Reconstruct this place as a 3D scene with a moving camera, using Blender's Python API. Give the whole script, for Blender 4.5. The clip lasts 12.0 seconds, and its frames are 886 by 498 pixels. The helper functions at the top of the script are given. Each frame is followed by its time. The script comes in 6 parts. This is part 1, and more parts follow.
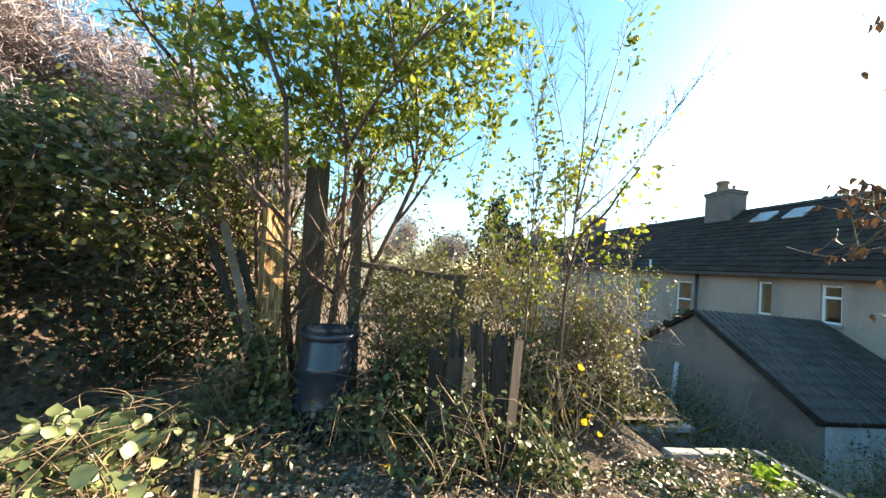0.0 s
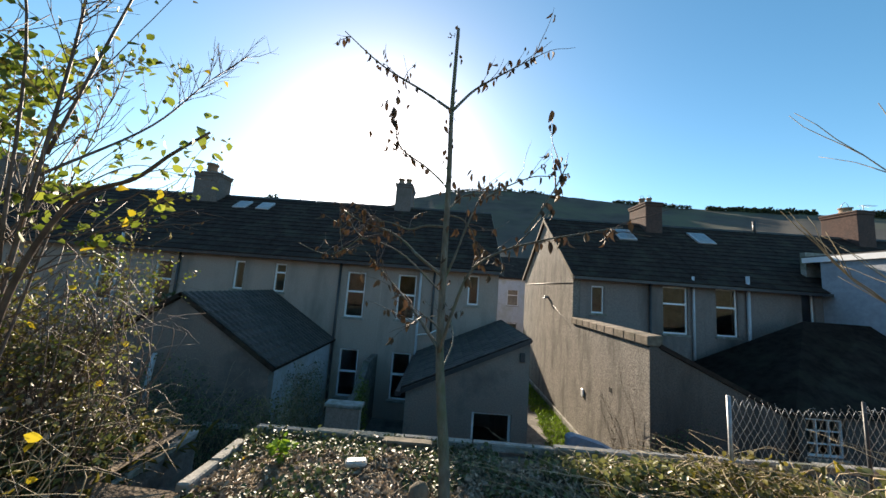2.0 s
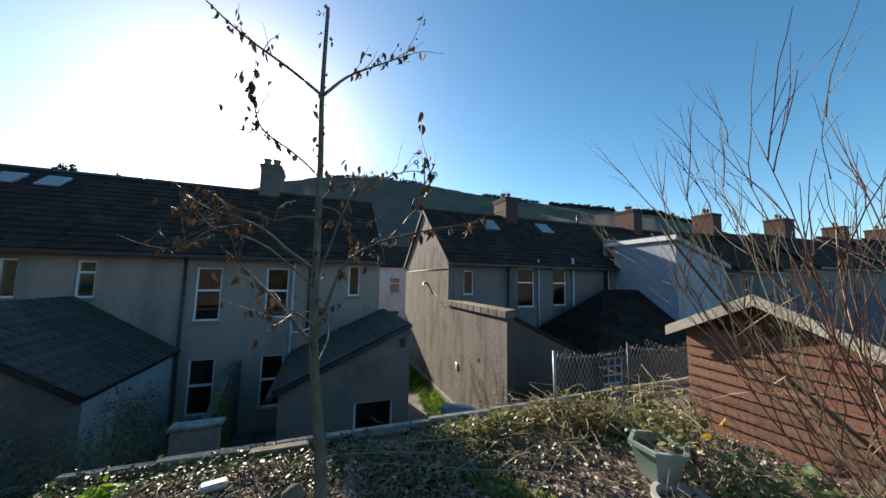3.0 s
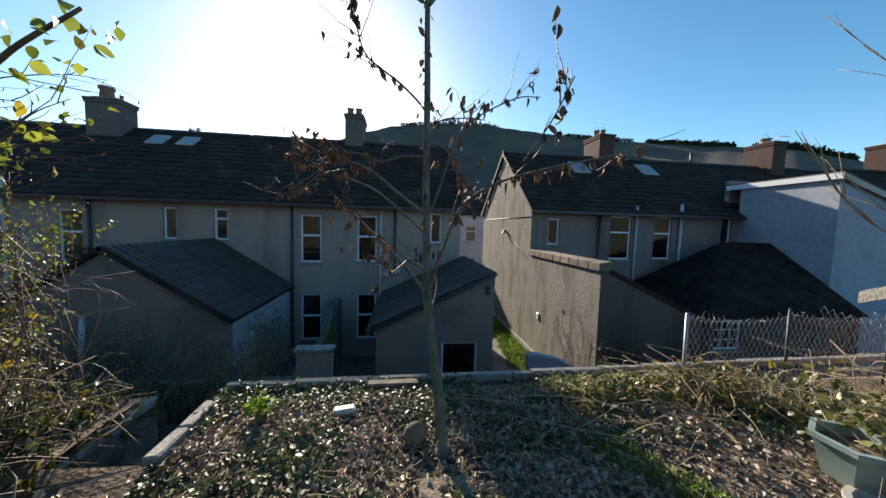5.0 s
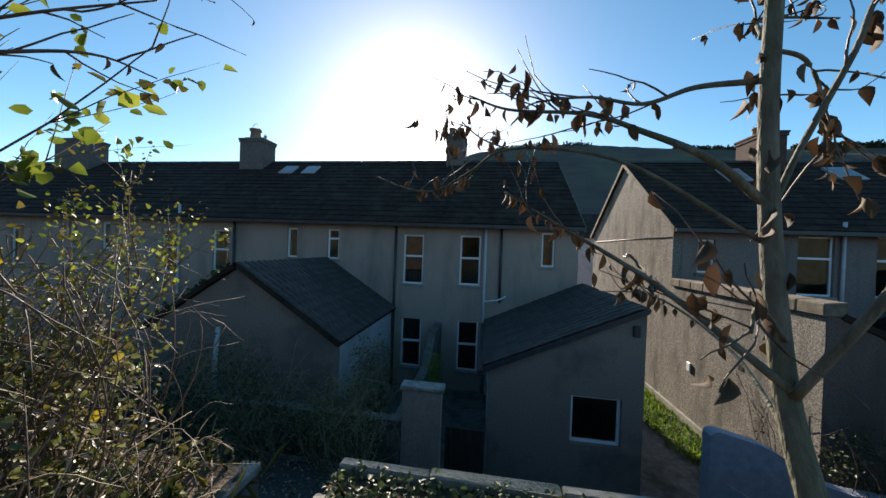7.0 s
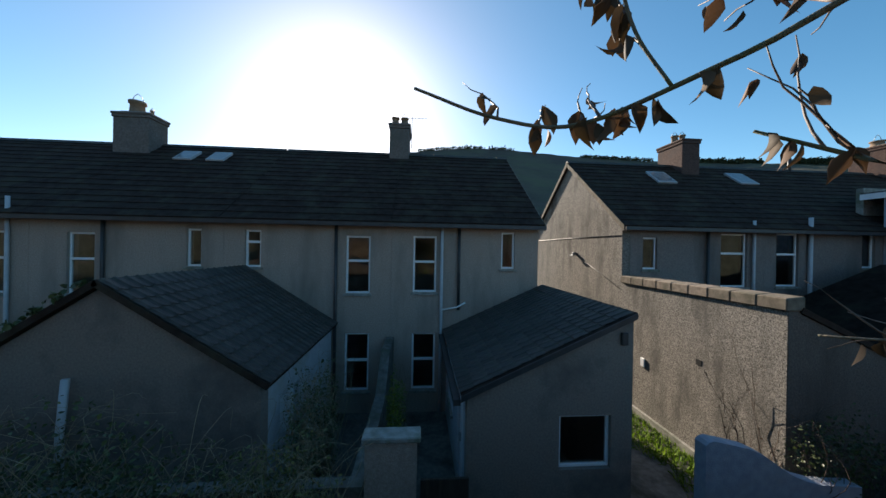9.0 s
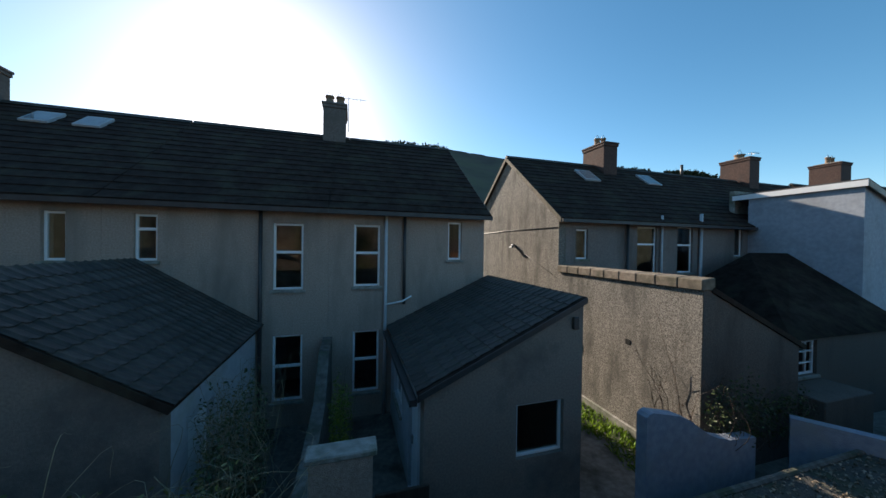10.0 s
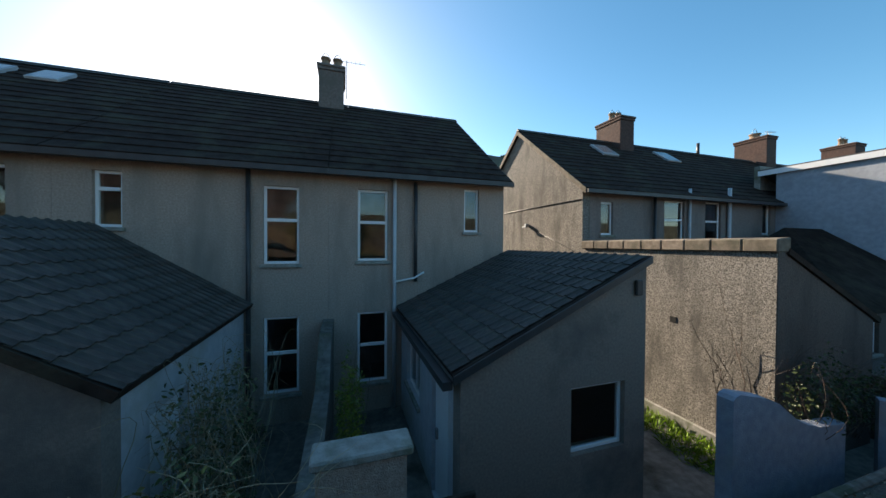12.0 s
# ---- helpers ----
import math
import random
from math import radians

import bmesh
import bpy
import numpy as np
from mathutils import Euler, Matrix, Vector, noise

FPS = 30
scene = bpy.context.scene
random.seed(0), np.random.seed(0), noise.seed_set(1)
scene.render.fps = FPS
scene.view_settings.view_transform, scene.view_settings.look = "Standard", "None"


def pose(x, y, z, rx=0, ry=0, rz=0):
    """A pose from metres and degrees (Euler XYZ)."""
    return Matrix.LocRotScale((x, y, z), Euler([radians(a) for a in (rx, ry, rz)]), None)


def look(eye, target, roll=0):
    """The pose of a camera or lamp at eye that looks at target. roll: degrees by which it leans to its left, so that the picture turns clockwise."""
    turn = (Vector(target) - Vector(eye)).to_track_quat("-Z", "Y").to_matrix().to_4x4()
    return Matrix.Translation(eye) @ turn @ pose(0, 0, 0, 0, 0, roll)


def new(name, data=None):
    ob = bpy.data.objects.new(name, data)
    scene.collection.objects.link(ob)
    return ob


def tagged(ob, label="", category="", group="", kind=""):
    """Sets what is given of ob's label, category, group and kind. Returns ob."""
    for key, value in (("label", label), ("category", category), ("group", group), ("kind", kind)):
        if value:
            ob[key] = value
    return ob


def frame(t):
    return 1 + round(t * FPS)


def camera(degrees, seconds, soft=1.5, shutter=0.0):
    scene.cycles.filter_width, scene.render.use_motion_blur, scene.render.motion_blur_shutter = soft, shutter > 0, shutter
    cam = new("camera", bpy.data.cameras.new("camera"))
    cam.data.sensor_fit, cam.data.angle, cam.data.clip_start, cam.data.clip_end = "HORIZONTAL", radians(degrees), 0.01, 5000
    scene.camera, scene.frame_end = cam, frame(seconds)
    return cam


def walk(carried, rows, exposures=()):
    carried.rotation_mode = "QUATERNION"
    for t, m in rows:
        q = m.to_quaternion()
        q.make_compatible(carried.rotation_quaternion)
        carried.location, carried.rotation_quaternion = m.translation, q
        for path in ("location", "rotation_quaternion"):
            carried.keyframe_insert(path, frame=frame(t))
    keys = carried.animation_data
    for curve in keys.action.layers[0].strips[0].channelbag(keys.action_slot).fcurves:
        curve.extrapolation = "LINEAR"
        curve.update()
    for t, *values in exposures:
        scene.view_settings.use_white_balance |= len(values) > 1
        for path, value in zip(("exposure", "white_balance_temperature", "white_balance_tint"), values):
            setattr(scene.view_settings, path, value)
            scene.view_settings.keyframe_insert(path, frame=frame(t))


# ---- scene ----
cam = camera(110.0, 12.0)
EXPOSURES = [(0.0, 2.4, 8600, 11), (0.5, 2.3, 8600, 11), (1.0, 2.05, 8300, 11), (1.5, 1.62, 8200, 11), (2.0, 1.27, 7800, 11), (2.5, 0.95, 7200, 11), (4.5, 0.95, 7200, 11),
             (5.0, 0.95, 7200, 11), (6.0, 0.98, 7200, 11), (7.0, 0.87, 7200, 11), (9.0, 0.82, 7250, 11), (9.5, 0.85, 7250, 11), (10.5, 0.92, 7300, 11), (12.0, 1.25, 7700, 11)]
PATH = [
    (0, (2.548, -11.817, 4.829), (0.568, -11.554, 4.938), 5.6),
    (0.5, (2.325, -11.739, 4.853), (0.682, -10.609, 5.017), 6.4),
    (1, (2.182, -11.646, 4.923), (0.966, -10.071, 5.121), 6.1),
    (1.5, (2.058, -11.679, 4.953), (1.192, -9.89, 5.175), 5.2),
    (2, (1.833, -11.726, 4.958), (1.791, -9.74, 5.192), 4.2),
    (2.5, (1.876, -11.814, 4.977), (2.423, -9.908, 5.237), 2.9),
    (4.5, (1.802, -11.648, 4.977), (2.598, -9.815, 4.876), 1.2),
    (5, (1.635, -11.456, 4.953), (1.892, -9.478, 4.807), 1.6),
    (5.5, (1.496, -11.135, 4.942), (1.475, -9.138, 4.834), 1.8),
    (6, (1.285, -10.885, 4.94), (0.995, -8.909, 4.836), 2.0),
    (6.5, (1.066, -10.656, 4.927), (0.782, -8.678, 4.845), 2.1),
    (7, (0.918, -10.335, 4.861), (0.632, -8.356, 4.845), 2.1),
    (9, (0.191, -9.151, 4.9), (0.34, -7.156, 4.897), 1.0),
    (9.5, (0.013, -8.922, 4.902), (0.496, -6.981, 4.881), 0.9),
    (10, (-0.073, -8.609, 4.718), (0.495, -6.692, 4.699), 0.9),
    (10.5, (-0.129, -8.361, 4.57), (0.475, -6.454, 4.551), 0.5),
    (11, (-0.212, -7.987, 4.334), (0.395, -6.082, 4.287), 0.8),
    (11.5, (-0.261, -7.689, 4.138), (0.338, -5.781, 4.097), 0.4),
    (12, (-0.291, -7.435, 3.992), (0.314, -5.529, 3.964), 0.4),
]
walk(cam, [(t, look(eye, target, roll)) for t, eye, target, roll in PATH], exposures=EXPOSURES)

# ---- world and sun ----
SUN_AZ, SUN_EL = -13.5, 23.0          # degrees clockwise from +y, and above the horizon
world = bpy.data.worlds.new("sky")
scene.world = world
world.use_nodes = True
wt = world.node_tree
sky = wt.nodes.new("ShaderNodeTexSky")
sky.sky_type = "NISHITA"
sky.sun_disc = False
sky.sun_elevation = radians(SUN_EL)
sky.sun_rotation = radians(SUN_AZ)
sky.air_density, sky.dust_density, sky.ozone_density = 0.8, 0.4, 2.0
clear = wt.nodes.new("ShaderNodeHueSaturation")     # the clear cold air: a purer blue
clear.inputs["Saturation"].default_value = 1.27
clear.inputs["Hue"].default_value = 0.489
wt.links.new(sky.outputs[0], clear.inputs["Color"])
wt.links.new(clear.outputs[0], wt.nodes["Background"].inputs[0])
wt.nodes["Background"].inputs[1].default_value = 0.12
sun_data = bpy.data.lights.new("sun", "SUN")
sun_data.energy, sun_data.angle, sun_data.color = 5.0, radians(0.6), (1.0, 0.93, 0.84)
sun = new("sun", sun_data)
a, e = radians(SUN_AZ), radians(SUN_EL)
sun.matrix_world = look((60 * math.sin(a) * math.cos(e), 60 * math.cos(a) * math.cos(e), 60 * math.sin(e)), (0, 0, 0))

# ---- materials ----


def material(name, colours, scale=6.0, rough=0.85, bump=0.3, bump_scale=60.0, stain=None, stain_scale=0.8, metal=0.0, band=0.18,
             island=0.0, stretch=(1, 1, 1), through_light=0.0, spec=0.5, runs=None):
    """Grain between two colours, larger stains in a third, and a fine relief."""
    m = bpy.data.materials.new(name)
    m.use_nodes = True
    t = m.node_tree
    bsdf = t.nodes["Principled BSDF"]
    bsdf.inputs["Roughness"].default_value = rough
    bsdf.inputs["Metallic"].default_value = metal
    bsdf.inputs["Specular IOR Level"].default_value = spec
    co = t.nodes.new("ShaderNodeTexCoord")
    mp = t.nodes.new("ShaderNodeMapping")
    mp.inputs["Scale"].default_value = stretch
    t.links.new(co.outputs["Object"], mp.inputs["Vector"])
    n1 = t.nodes.new("ShaderNodeTexNoise")
    n1.inputs["Scale"].default_value = scale
    n1.inputs["Detail"].default_value = 6
    t.links.new(mp.outputs[0], n1.inputs["Vector"])
    ramp = t.nodes.new("ShaderNodeValToRGB")
    ramp.color_ramp.elements[0].position, ramp.color_ramp.elements[1].position = 0.5 - band, 0.5 + band
    ramp.color_ramp.elements[0].color = (*colours[0], 1)
    ramp.color_ramp.elements[1].color = (*colours[1], 1)
    t.links.new(n1.outputs["Fac"], ramp.inputs[0])
    out = ramp.outputs[0]
    if stain:
        n2 = t.nodes.new("ShaderNodeTexNoise")
        n2.inputs["Scale"].default_value = stain_scale
        n2.inputs["Detail"].default_value = 8
        n2.inputs["Roughness"].default_value = 0.65
        if runs:
            mp2 = t.nodes.new("ShaderNodeMapping")
            mp2.inputs["Scale"].default_value = runs
            t.links.new(co.outputs["Object"], mp2.inputs["Vector"])
            t.links.new(mp2.outputs[0], n2.inputs["Vector"])
        else:
            t.links.new(mp.outputs[0], n2.inputs["Vector"])
        r2 = t.nodes.new("ShaderNodeMapRange")
        r2.inputs["From Min"].default_value, r2.inputs["From Max"].default_value = 0.48, 0.66
        t.links.new(n2.outputs["Fac"], r2.inputs[0])
        mix = t.nodes.new("ShaderNodeMix")
        mix.data_type = "RGBA"
        t.links.new(r2.outputs[0], mix.inputs["Factor"])
        t.links.new(out, mix.inputs["A"])
        mix.inputs["B"].default_value = (*stain, 1)
        out = mix.outputs["Result"]
    if island:
        geo = t.nodes.new("ShaderNodeNewGeometry")
        info = t.nodes.new("ShaderNodeObjectInfo")
        add = t.nodes.new("ShaderNodeMath")
        add.operation = "ADD"
        t.links.new(geo.outputs["Random Per Island"], add.inputs[0])
        t.links.new(info.outputs["Random"], add.inputs[1])
        fract = t.nodes.new("ShaderNodeMath")
        fract.operation = "FRACT"
        t.links.new(add.outputs[0], fract.inputs[0])
        r3 = t.nodes.new("ShaderNodeMapRange")
        r3.inputs["To Min"].default_value, r3.inputs["To Max"].default_value = 1 - island, 1 + island
        t.links.new(fract.outputs[0], r3.inputs[0])
        hsv = t.nodes.new("ShaderNodeHueSaturation")
        t.links.new(r3.outputs[0], hsv.inputs["Value"])
        r4 = t.nodes.new("ShaderNodeMapRange")
        r4.inputs["To Min"].default_value, r4.inputs["To Max"].default_value = 0.5 + 0.03 * island, 0.5 - 0.03 * island
        t.links.new(fract.outputs[0], r4.inputs[0])
        t.links.new(r4.outputs[0], hsv.inputs["Hue"])
        t.links.new(out, hsv.inputs["Color"])
        out = hsv.outputs[0]
    t.links.new(out, bsdf.inputs["Base Color"])
    if bump:
        n3 = t.nodes.new("ShaderNodeTexNoise")
        n3.inputs["Scale"].default_value = bump_scale
        n3.inputs["Detail"].default_value = 4
        t.links.new(mp.outputs[0], n3.inputs["Vector"])
        b = t.nodes.new("ShaderNodeBump")
        b.inputs["Strength"].default_value = bump
        b.inputs["Distance"].default_value = 0.02
        t.links.new(n3.outputs["Fac"], b.inputs["Height"])
        t.links.new(b.outputs[0], bsdf.inputs["Normal"])
    if through_light:
        tr = t.nodes.new("ShaderNodeBsdfTranslucent")
        t.links.new(out, tr.inputs[0])
        mixs = t.nodes.new("ShaderNodeMixShader")
        mixs.inputs[0].default_value = through_light
        t.links.new(bsdf.outputs[0], mixs.inputs[1])
        t.links.new(tr.outputs[0], mixs.inputs[2])
        t.links.new(mixs.outputs[0], t.nodes["Material Output"].inputs[0])
    return m


RENDER_A = material("roughcast_grey", [(0.34, 0.258, 0.215), (0.47, 0.37, 0.312)], 30, 0.95, 0.8, 90, (0.26, 0.215, 0.185), 0.9, runs=(1, 1, 0.25))
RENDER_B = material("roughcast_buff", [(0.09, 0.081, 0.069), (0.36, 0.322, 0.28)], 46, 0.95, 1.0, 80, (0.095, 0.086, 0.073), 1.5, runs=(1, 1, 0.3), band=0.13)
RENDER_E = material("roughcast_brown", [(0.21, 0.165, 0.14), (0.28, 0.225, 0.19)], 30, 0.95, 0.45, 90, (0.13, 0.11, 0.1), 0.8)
# stained roughcast with the shade of walls turned from the sun in its colour
RENDER_D = material("shaded_weathered_roughcast", [(0.1, 0.078, 0.066), (0.165, 0.13, 0.11)], 30, 0.95, 0.8, 90, (0.07, 0.058, 0.05), 0.9, runs=(1, 1, 0.25))
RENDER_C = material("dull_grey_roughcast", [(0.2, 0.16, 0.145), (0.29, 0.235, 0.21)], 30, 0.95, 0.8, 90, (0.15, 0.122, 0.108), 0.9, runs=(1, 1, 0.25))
# near-black colour for the darkness inside an open vent
VENT = material("black_vent_hole", [(0.003, 0.003, 0.003), (0.006, 0.006, 0.006)], 6, 0.9, 0.0)
WHITE_WALL = material("white_masonry_paint", [(0.42, 0.44, 0.475), (0.53, 0.545, 0.57)], 8, 0.8, 0.4, 50, (0.4, 0.4, 0.37), 1.2)
# white paint made darker and bluer to carry the wing's shade
WING_WALL = material("shaded_white_paint", [(0.3, 0.33, 0.38), (0.39, 0.42, 0.47)], 8, 0.8, 0.4, 50, (0.28, 0.3, 0.33), 1.2)
BLUE_WALL = material("pale_blue_masonry_paint", [(0.24, 0.27, 0.34), (0.33, 0.36, 0.43)], 8, 0.8, 0.5, 40, (0.3, 0.31, 0.33), 1.5)
SLATE = material("dark_roof_tiles", [(0.026, 0.017, 0.014), (0.05, 0.035, 0.029)], 5, 0.9, 0.5, 30, (0.06, 0.05, 0.036), 1.4, spec=0.1)
TILE = material("concrete_roof_tile", [(0.036, 0.028, 0.024), (0.066, 0.053, 0.045)], 9, 0.68, 0.35, 80, (0.07, 0.07, 0.045), 2.5, island=0.3)
BRICK = material("chimney_brick", [(0.065, 0.034, 0.028), (0.115, 0.064, 0.05)], 14, 0.9, 0.6, 40, (0.075, 0.046, 0.04), 2.0)
CH_RENDER = material("chimney_render", [(0.13, 0.105, 0.095), (0.21, 0.175, 0.155)], 14, 0.95, 0.6, 50, (0.14, 0.12, 0.1), 1.5)
POT = material("clay_pot", [(0.2, 0.13, 0.085), (0.28, 0.19, 0.125)], 9, 0.85, 0.2)
COPING = material("concrete_coping", [(0.15, 0.115, 0.085), (0.25, 0.2, 0.15)], 9, 0.9, 0.5, 60, (0.1, 0.09, 0.06), 3.0, island=0.2)
CONCRETE = material("old_concrete", [(0.22, 0.21, 0.185), (0.36, 0.34, 0.31)], 10, 0.92, 0.6, 50, (0.14, 0.15, 0.1), 2.2)
STONE = material("garden_wall_stone", [(0.09, 0.08, 0.07), (0.2, 0.18, 0.16)], 7, 0.95, 1.0, 18, (0.07, 0.08, 0.05), 1.6)
UPVC = material("white_upvc", [(0.78, 0.79, 0.8), (0.84, 0.84, 0.84)], 3, 0.35, 0.0)
PIPE_DARK = material("dark_plastic_pipe", [(0.03, 0.03, 0.032), (0.05, 0.05, 0.052)], 4, 0.45, 0.0)
PIPE_GREY = material("grey_plastic_pipe", [(0.42, 0.43, 0.45), (0.52, 0.53, 0.55)], 4, 0.45, 0.0)
METAL = material("galvanised_wire", [(0.26, 0.27, 0.28), (0.42, 0.43, 0.44)], 20, 0.5, 0.1, metal=0.8)
DARK_WOOD = material("weathered_dark_plank", [(0.018, 0.014, 0.011), (0.05, 0.037, 0.027)], 5, 0.85, 0.6, 40, (0.062, 0.048, 0.036), 2.0, stretch=(9, 9, 0.8))
FENCE_WOOD = material("weathered_brown_timber", [(0.05, 0.037, 0.025), (0.12, 0.09, 0.06)], 5, 0.85, 0.6, 40, (0.14, 0.11, 0.075), 2.0, stretch=(9, 9, 0.8))
RAW_WOOD = material("split_raw_timber", [(0.2, 0.1, 0.035), (0.62, 0.44, 0.2)], 5, 0.8, 1.0, 26, (0.16, 0.07, 0.03), 2.2, stretch=(14, 14, 1.1), band=0.1)
SHED_WOOD = material("red_brown_shed_boards", [(0.2, 0.085, 0.05), (0.3, 0.14, 0.085)], 5, 0.8, 0.4, 50, (0.15, 0.07, 0.045), 1.5, island=0.12, stretch=(1, 0.7, 9))
FASCIA = material("pale_weathered_fascia", [(0.42, 0.38, 0.31), (0.56, 0.51, 0.43)], 6, 0.8, 0.4, 40, (0.28, 0.25, 0.2), 3)
FELT = material("roofing_felt", [(0.06, 0.055, 0.055), (0.1, 0.09, 0.09)], 20, 0.95, 0.4, 90)
BARREL = material("blue_black_plastic", [(0.018, 0.026, 0.04), (0.034, 0.044, 0.062)], 3, 0.2, 0.05, 20, (0.05, 0.05, 0.05), 2.0)
GREEN_PLASTIC = material("faded_green_plastic", [(0.17, 0.24, 0.21), (0.27, 0.34, 0.31)], 5, 0.5, 0.05)
WHITE_PLASTIC = material("dirty_white_plastic", [(0.34, 0.34, 0.33), (0.46, 0.46, 0.45)], 6, 0.5, 0.1, 30, (0.4, 0.37, 0.3), 5)
RED_PLASTIC = material("faded_red_plastic", [(0.45, 0.03, 0.03), (0.55, 0.06, 0.06)], 5, 0.5, 0.05)
SOIL = material("soil_with_litter", [(0.055, 0.038, 0.026), (0.18, 0.13, 0.09)], 14, 0.95, 1.0, 45, (0.24, 0.18, 0.12), 3.0)
LANE = material("dark_gravel_lane", [(0.05, 0.045, 0.04), (0.13, 0.115, 0.1)], 28, 0.95, 1.0, 40, (0.075, 0.085, 0.045), 1.5)
YARD = material("yard_concrete", [(0.14, 0.125, 0.11), (0.23, 0.21, 0.185)], 9, 0.95, 0.5, 40, (0.06, 0.06, 0.045), 1.2)
FIELD = material("rough_grass_land", [(0.075, 0.08, 0.038), (0.13, 0.12, 0.062)], 0.4, 0.95, 0.4, 8, (0.16, 0.135, 0.085), 0.1)
HILL = material("wooded_hillside", [(0.032, 0.028, 0.024), (0.07, 0.06, 0.046)], 0.03, 1.0, 0.6, 0.15, (0.07, 0.08, 0.04), 0.008)
GRASS = material("grass_blade", [(0.12, 0.22, 0.02), (0.22, 0.34, 0.035)], 2, 0.6, 0.0, island=0.4, through_light=0.35)
DARK_GRASS = material("rank_dark_grass", [(0.05, 0.085, 0.02), (0.1, 0.13, 0.035)], 2, 0.7, 0.0, island=0.4, through_light=0.3)
IVY = material("ivy_leaf", [(0.038, 0.06, 0.02), (0.095, 0.12, 0.04)], 6, 0.46, 0.0, island=0.45, through_light=0.25)
# darker copy of the ivy, with the hedge hollow's shade in its colour
DARK_IVY = material("shaded_ivy_leaf", [(0.018, 0.03, 0.012), (0.045, 0.06, 0.022)], 6, 0.6, 0.0, island=0.4, through_light=0.1)
LEAF = material("green_shrub_leaf", [(0.1, 0.15, 0.02), (0.24, 0.28, 0.04)], 3, 0.4, 0.0, island=0.5, through_light=0.45)
BRAMBLE = material("bramble_leaf", [(0.1, 0.115, 0.035), (0.21, 0.21, 0.075)], 3, 0.4, 0.0, island=0.45, through_light=0.38)
PALE_BRAMBLE = material("dull_green_bramble_leaf", [(0.1, 0.135, 0.055), (0.2, 0.24, 0.11)], 4, 0.42, 0.0, island=0.4, through_light=0.35)
YELLOW_LEAF = material("yellow_autumn_leaf", [(0.42, 0.3, 0.02), (0.55, 0.42, 0.04)], 4, 0.5, 0.0, island=0.3, through_light=0.5)
OLIVE_LEAF = material("olive_turning_leaf", [(0.11, 0.105, 0.022), (0.2, 0.17, 0.035)], 3, 0.5, 0.0, island=0.45, through_light=0.33)
DRY_LEAF = material("curled_brown_leaf", [(0.055, 0.032, 0.018), (0.13, 0.075, 0.035)], 8, 0.75, 0.0, island=0.4, through_light=0.15)
LITTER = material("fallen_leaf", [(0.17, 0.125, 0.085), (0.43, 0.345, 0.25)], 8, 0.5, 0.0, island=0.55, through_light=0.15)
BARK = material("grey_green_bark", [(0.1, 0.088, 0.065), (0.2, 0.18, 0.14)], 22, 0.85, 0.7, 60, (0.1, 0.115, 0.055), 5, stretch=(1, 1, 0.4))
TWIG = material("brown_twig", [(0.07, 0.045, 0.034), (0.15, 0.10, 0.075)], 14, 0.6, 0.2, 60)
CANE = material("dead_bramble_cane", [(0.12, 0.08, 0.045), (0.26, 0.19, 0.11)], 14, 0.7, 0.2, 60)
RED_TWIG = material("reddish_whip_bark", [(0.1, 0.042, 0.03), (0.2, 0.095, 0.062)], 14, 0.5, 0.2, 60)
PALE_TWIG = material("dry_pale_cane", [(0.24, 0.18, 0.11), (0.4, 0.32, 0.2)], 14, 0.7, 0.2, 60)
FAR_TREE = material("far_tree_foliage", [(0.02, 0.035, 0.018), (0.045, 0.06, 0.025)], 2, 0.8, 0.0, island=0.4)
FAR_TWIG = material("far_bare_twigs", [(0.25, 0.205, 0.21), (0.38, 0.325, 0.335)], 2, 0.9, 0.0, island=0.3)
CURTAIN = material("pale_curtain", [(0.55, 0.52, 0.47), (0.68, 0.65, 0.6)], 4, 0.9, 0.2, stretch=(12, 12, 0.3))
ROOM = material("dim_room_plaster", [(0.2, 0.18, 0.16), (0.3, 0.28, 0.25)], 3, 0.9, 0.1)
GLASS = bpy.data.materials.new("window_glass")
GLASS.use_nodes = True
gb = GLASS.node_tree.nodes["Principled BSDF"]
gb.inputs["Base Color"].default_value = (0.9, 0.93, 0.92, 1)
gb.inputs["Roughness"].default_value = 0.02
gb.inputs["Transmission Weight"].default_value = 1.0
gb.inputs["IOR"].default_value = 1.45

# ---- builders ----


def finish(name, verts, faces, mat, parent=None, label="", smooth=False):
    me = bpy.data.meshes.new(name)
    me.from_pydata([tuple(v) for v in verts], [], [tuple(f) for f in faces])
    me.materials.append(mat)
    if smooth:
        me.polygons.foreach_set("use_smooth", [True] * len(me.polygons))
    me.update()
    ob = new(name, me)
    ob.parent = parent
    if label:
        tagged(ob, label)
    return ob


def part(name, bm, mat, parent=None, label="", smooth=False):
    """Links a bmesh as one mesh object under a thing or a part."""
    bmesh.ops.recalc_face_normals(bm, faces=bm.faces)
    me = bpy.data.meshes.new(name)
    bm.to_mesh(me)
    bm.free()
    me.materials.append(mat)
    if smooth:
        me.polygons.foreach_set("use_smooth", [True] * len(me.polygons))
    ob = new(name, me)
    ob.parent = parent
    if label:
        tagged(ob, label)
    return ob


def empty(name, label, category, group="", kind=""):
    return tagged(new(name), label, category, group, kind)


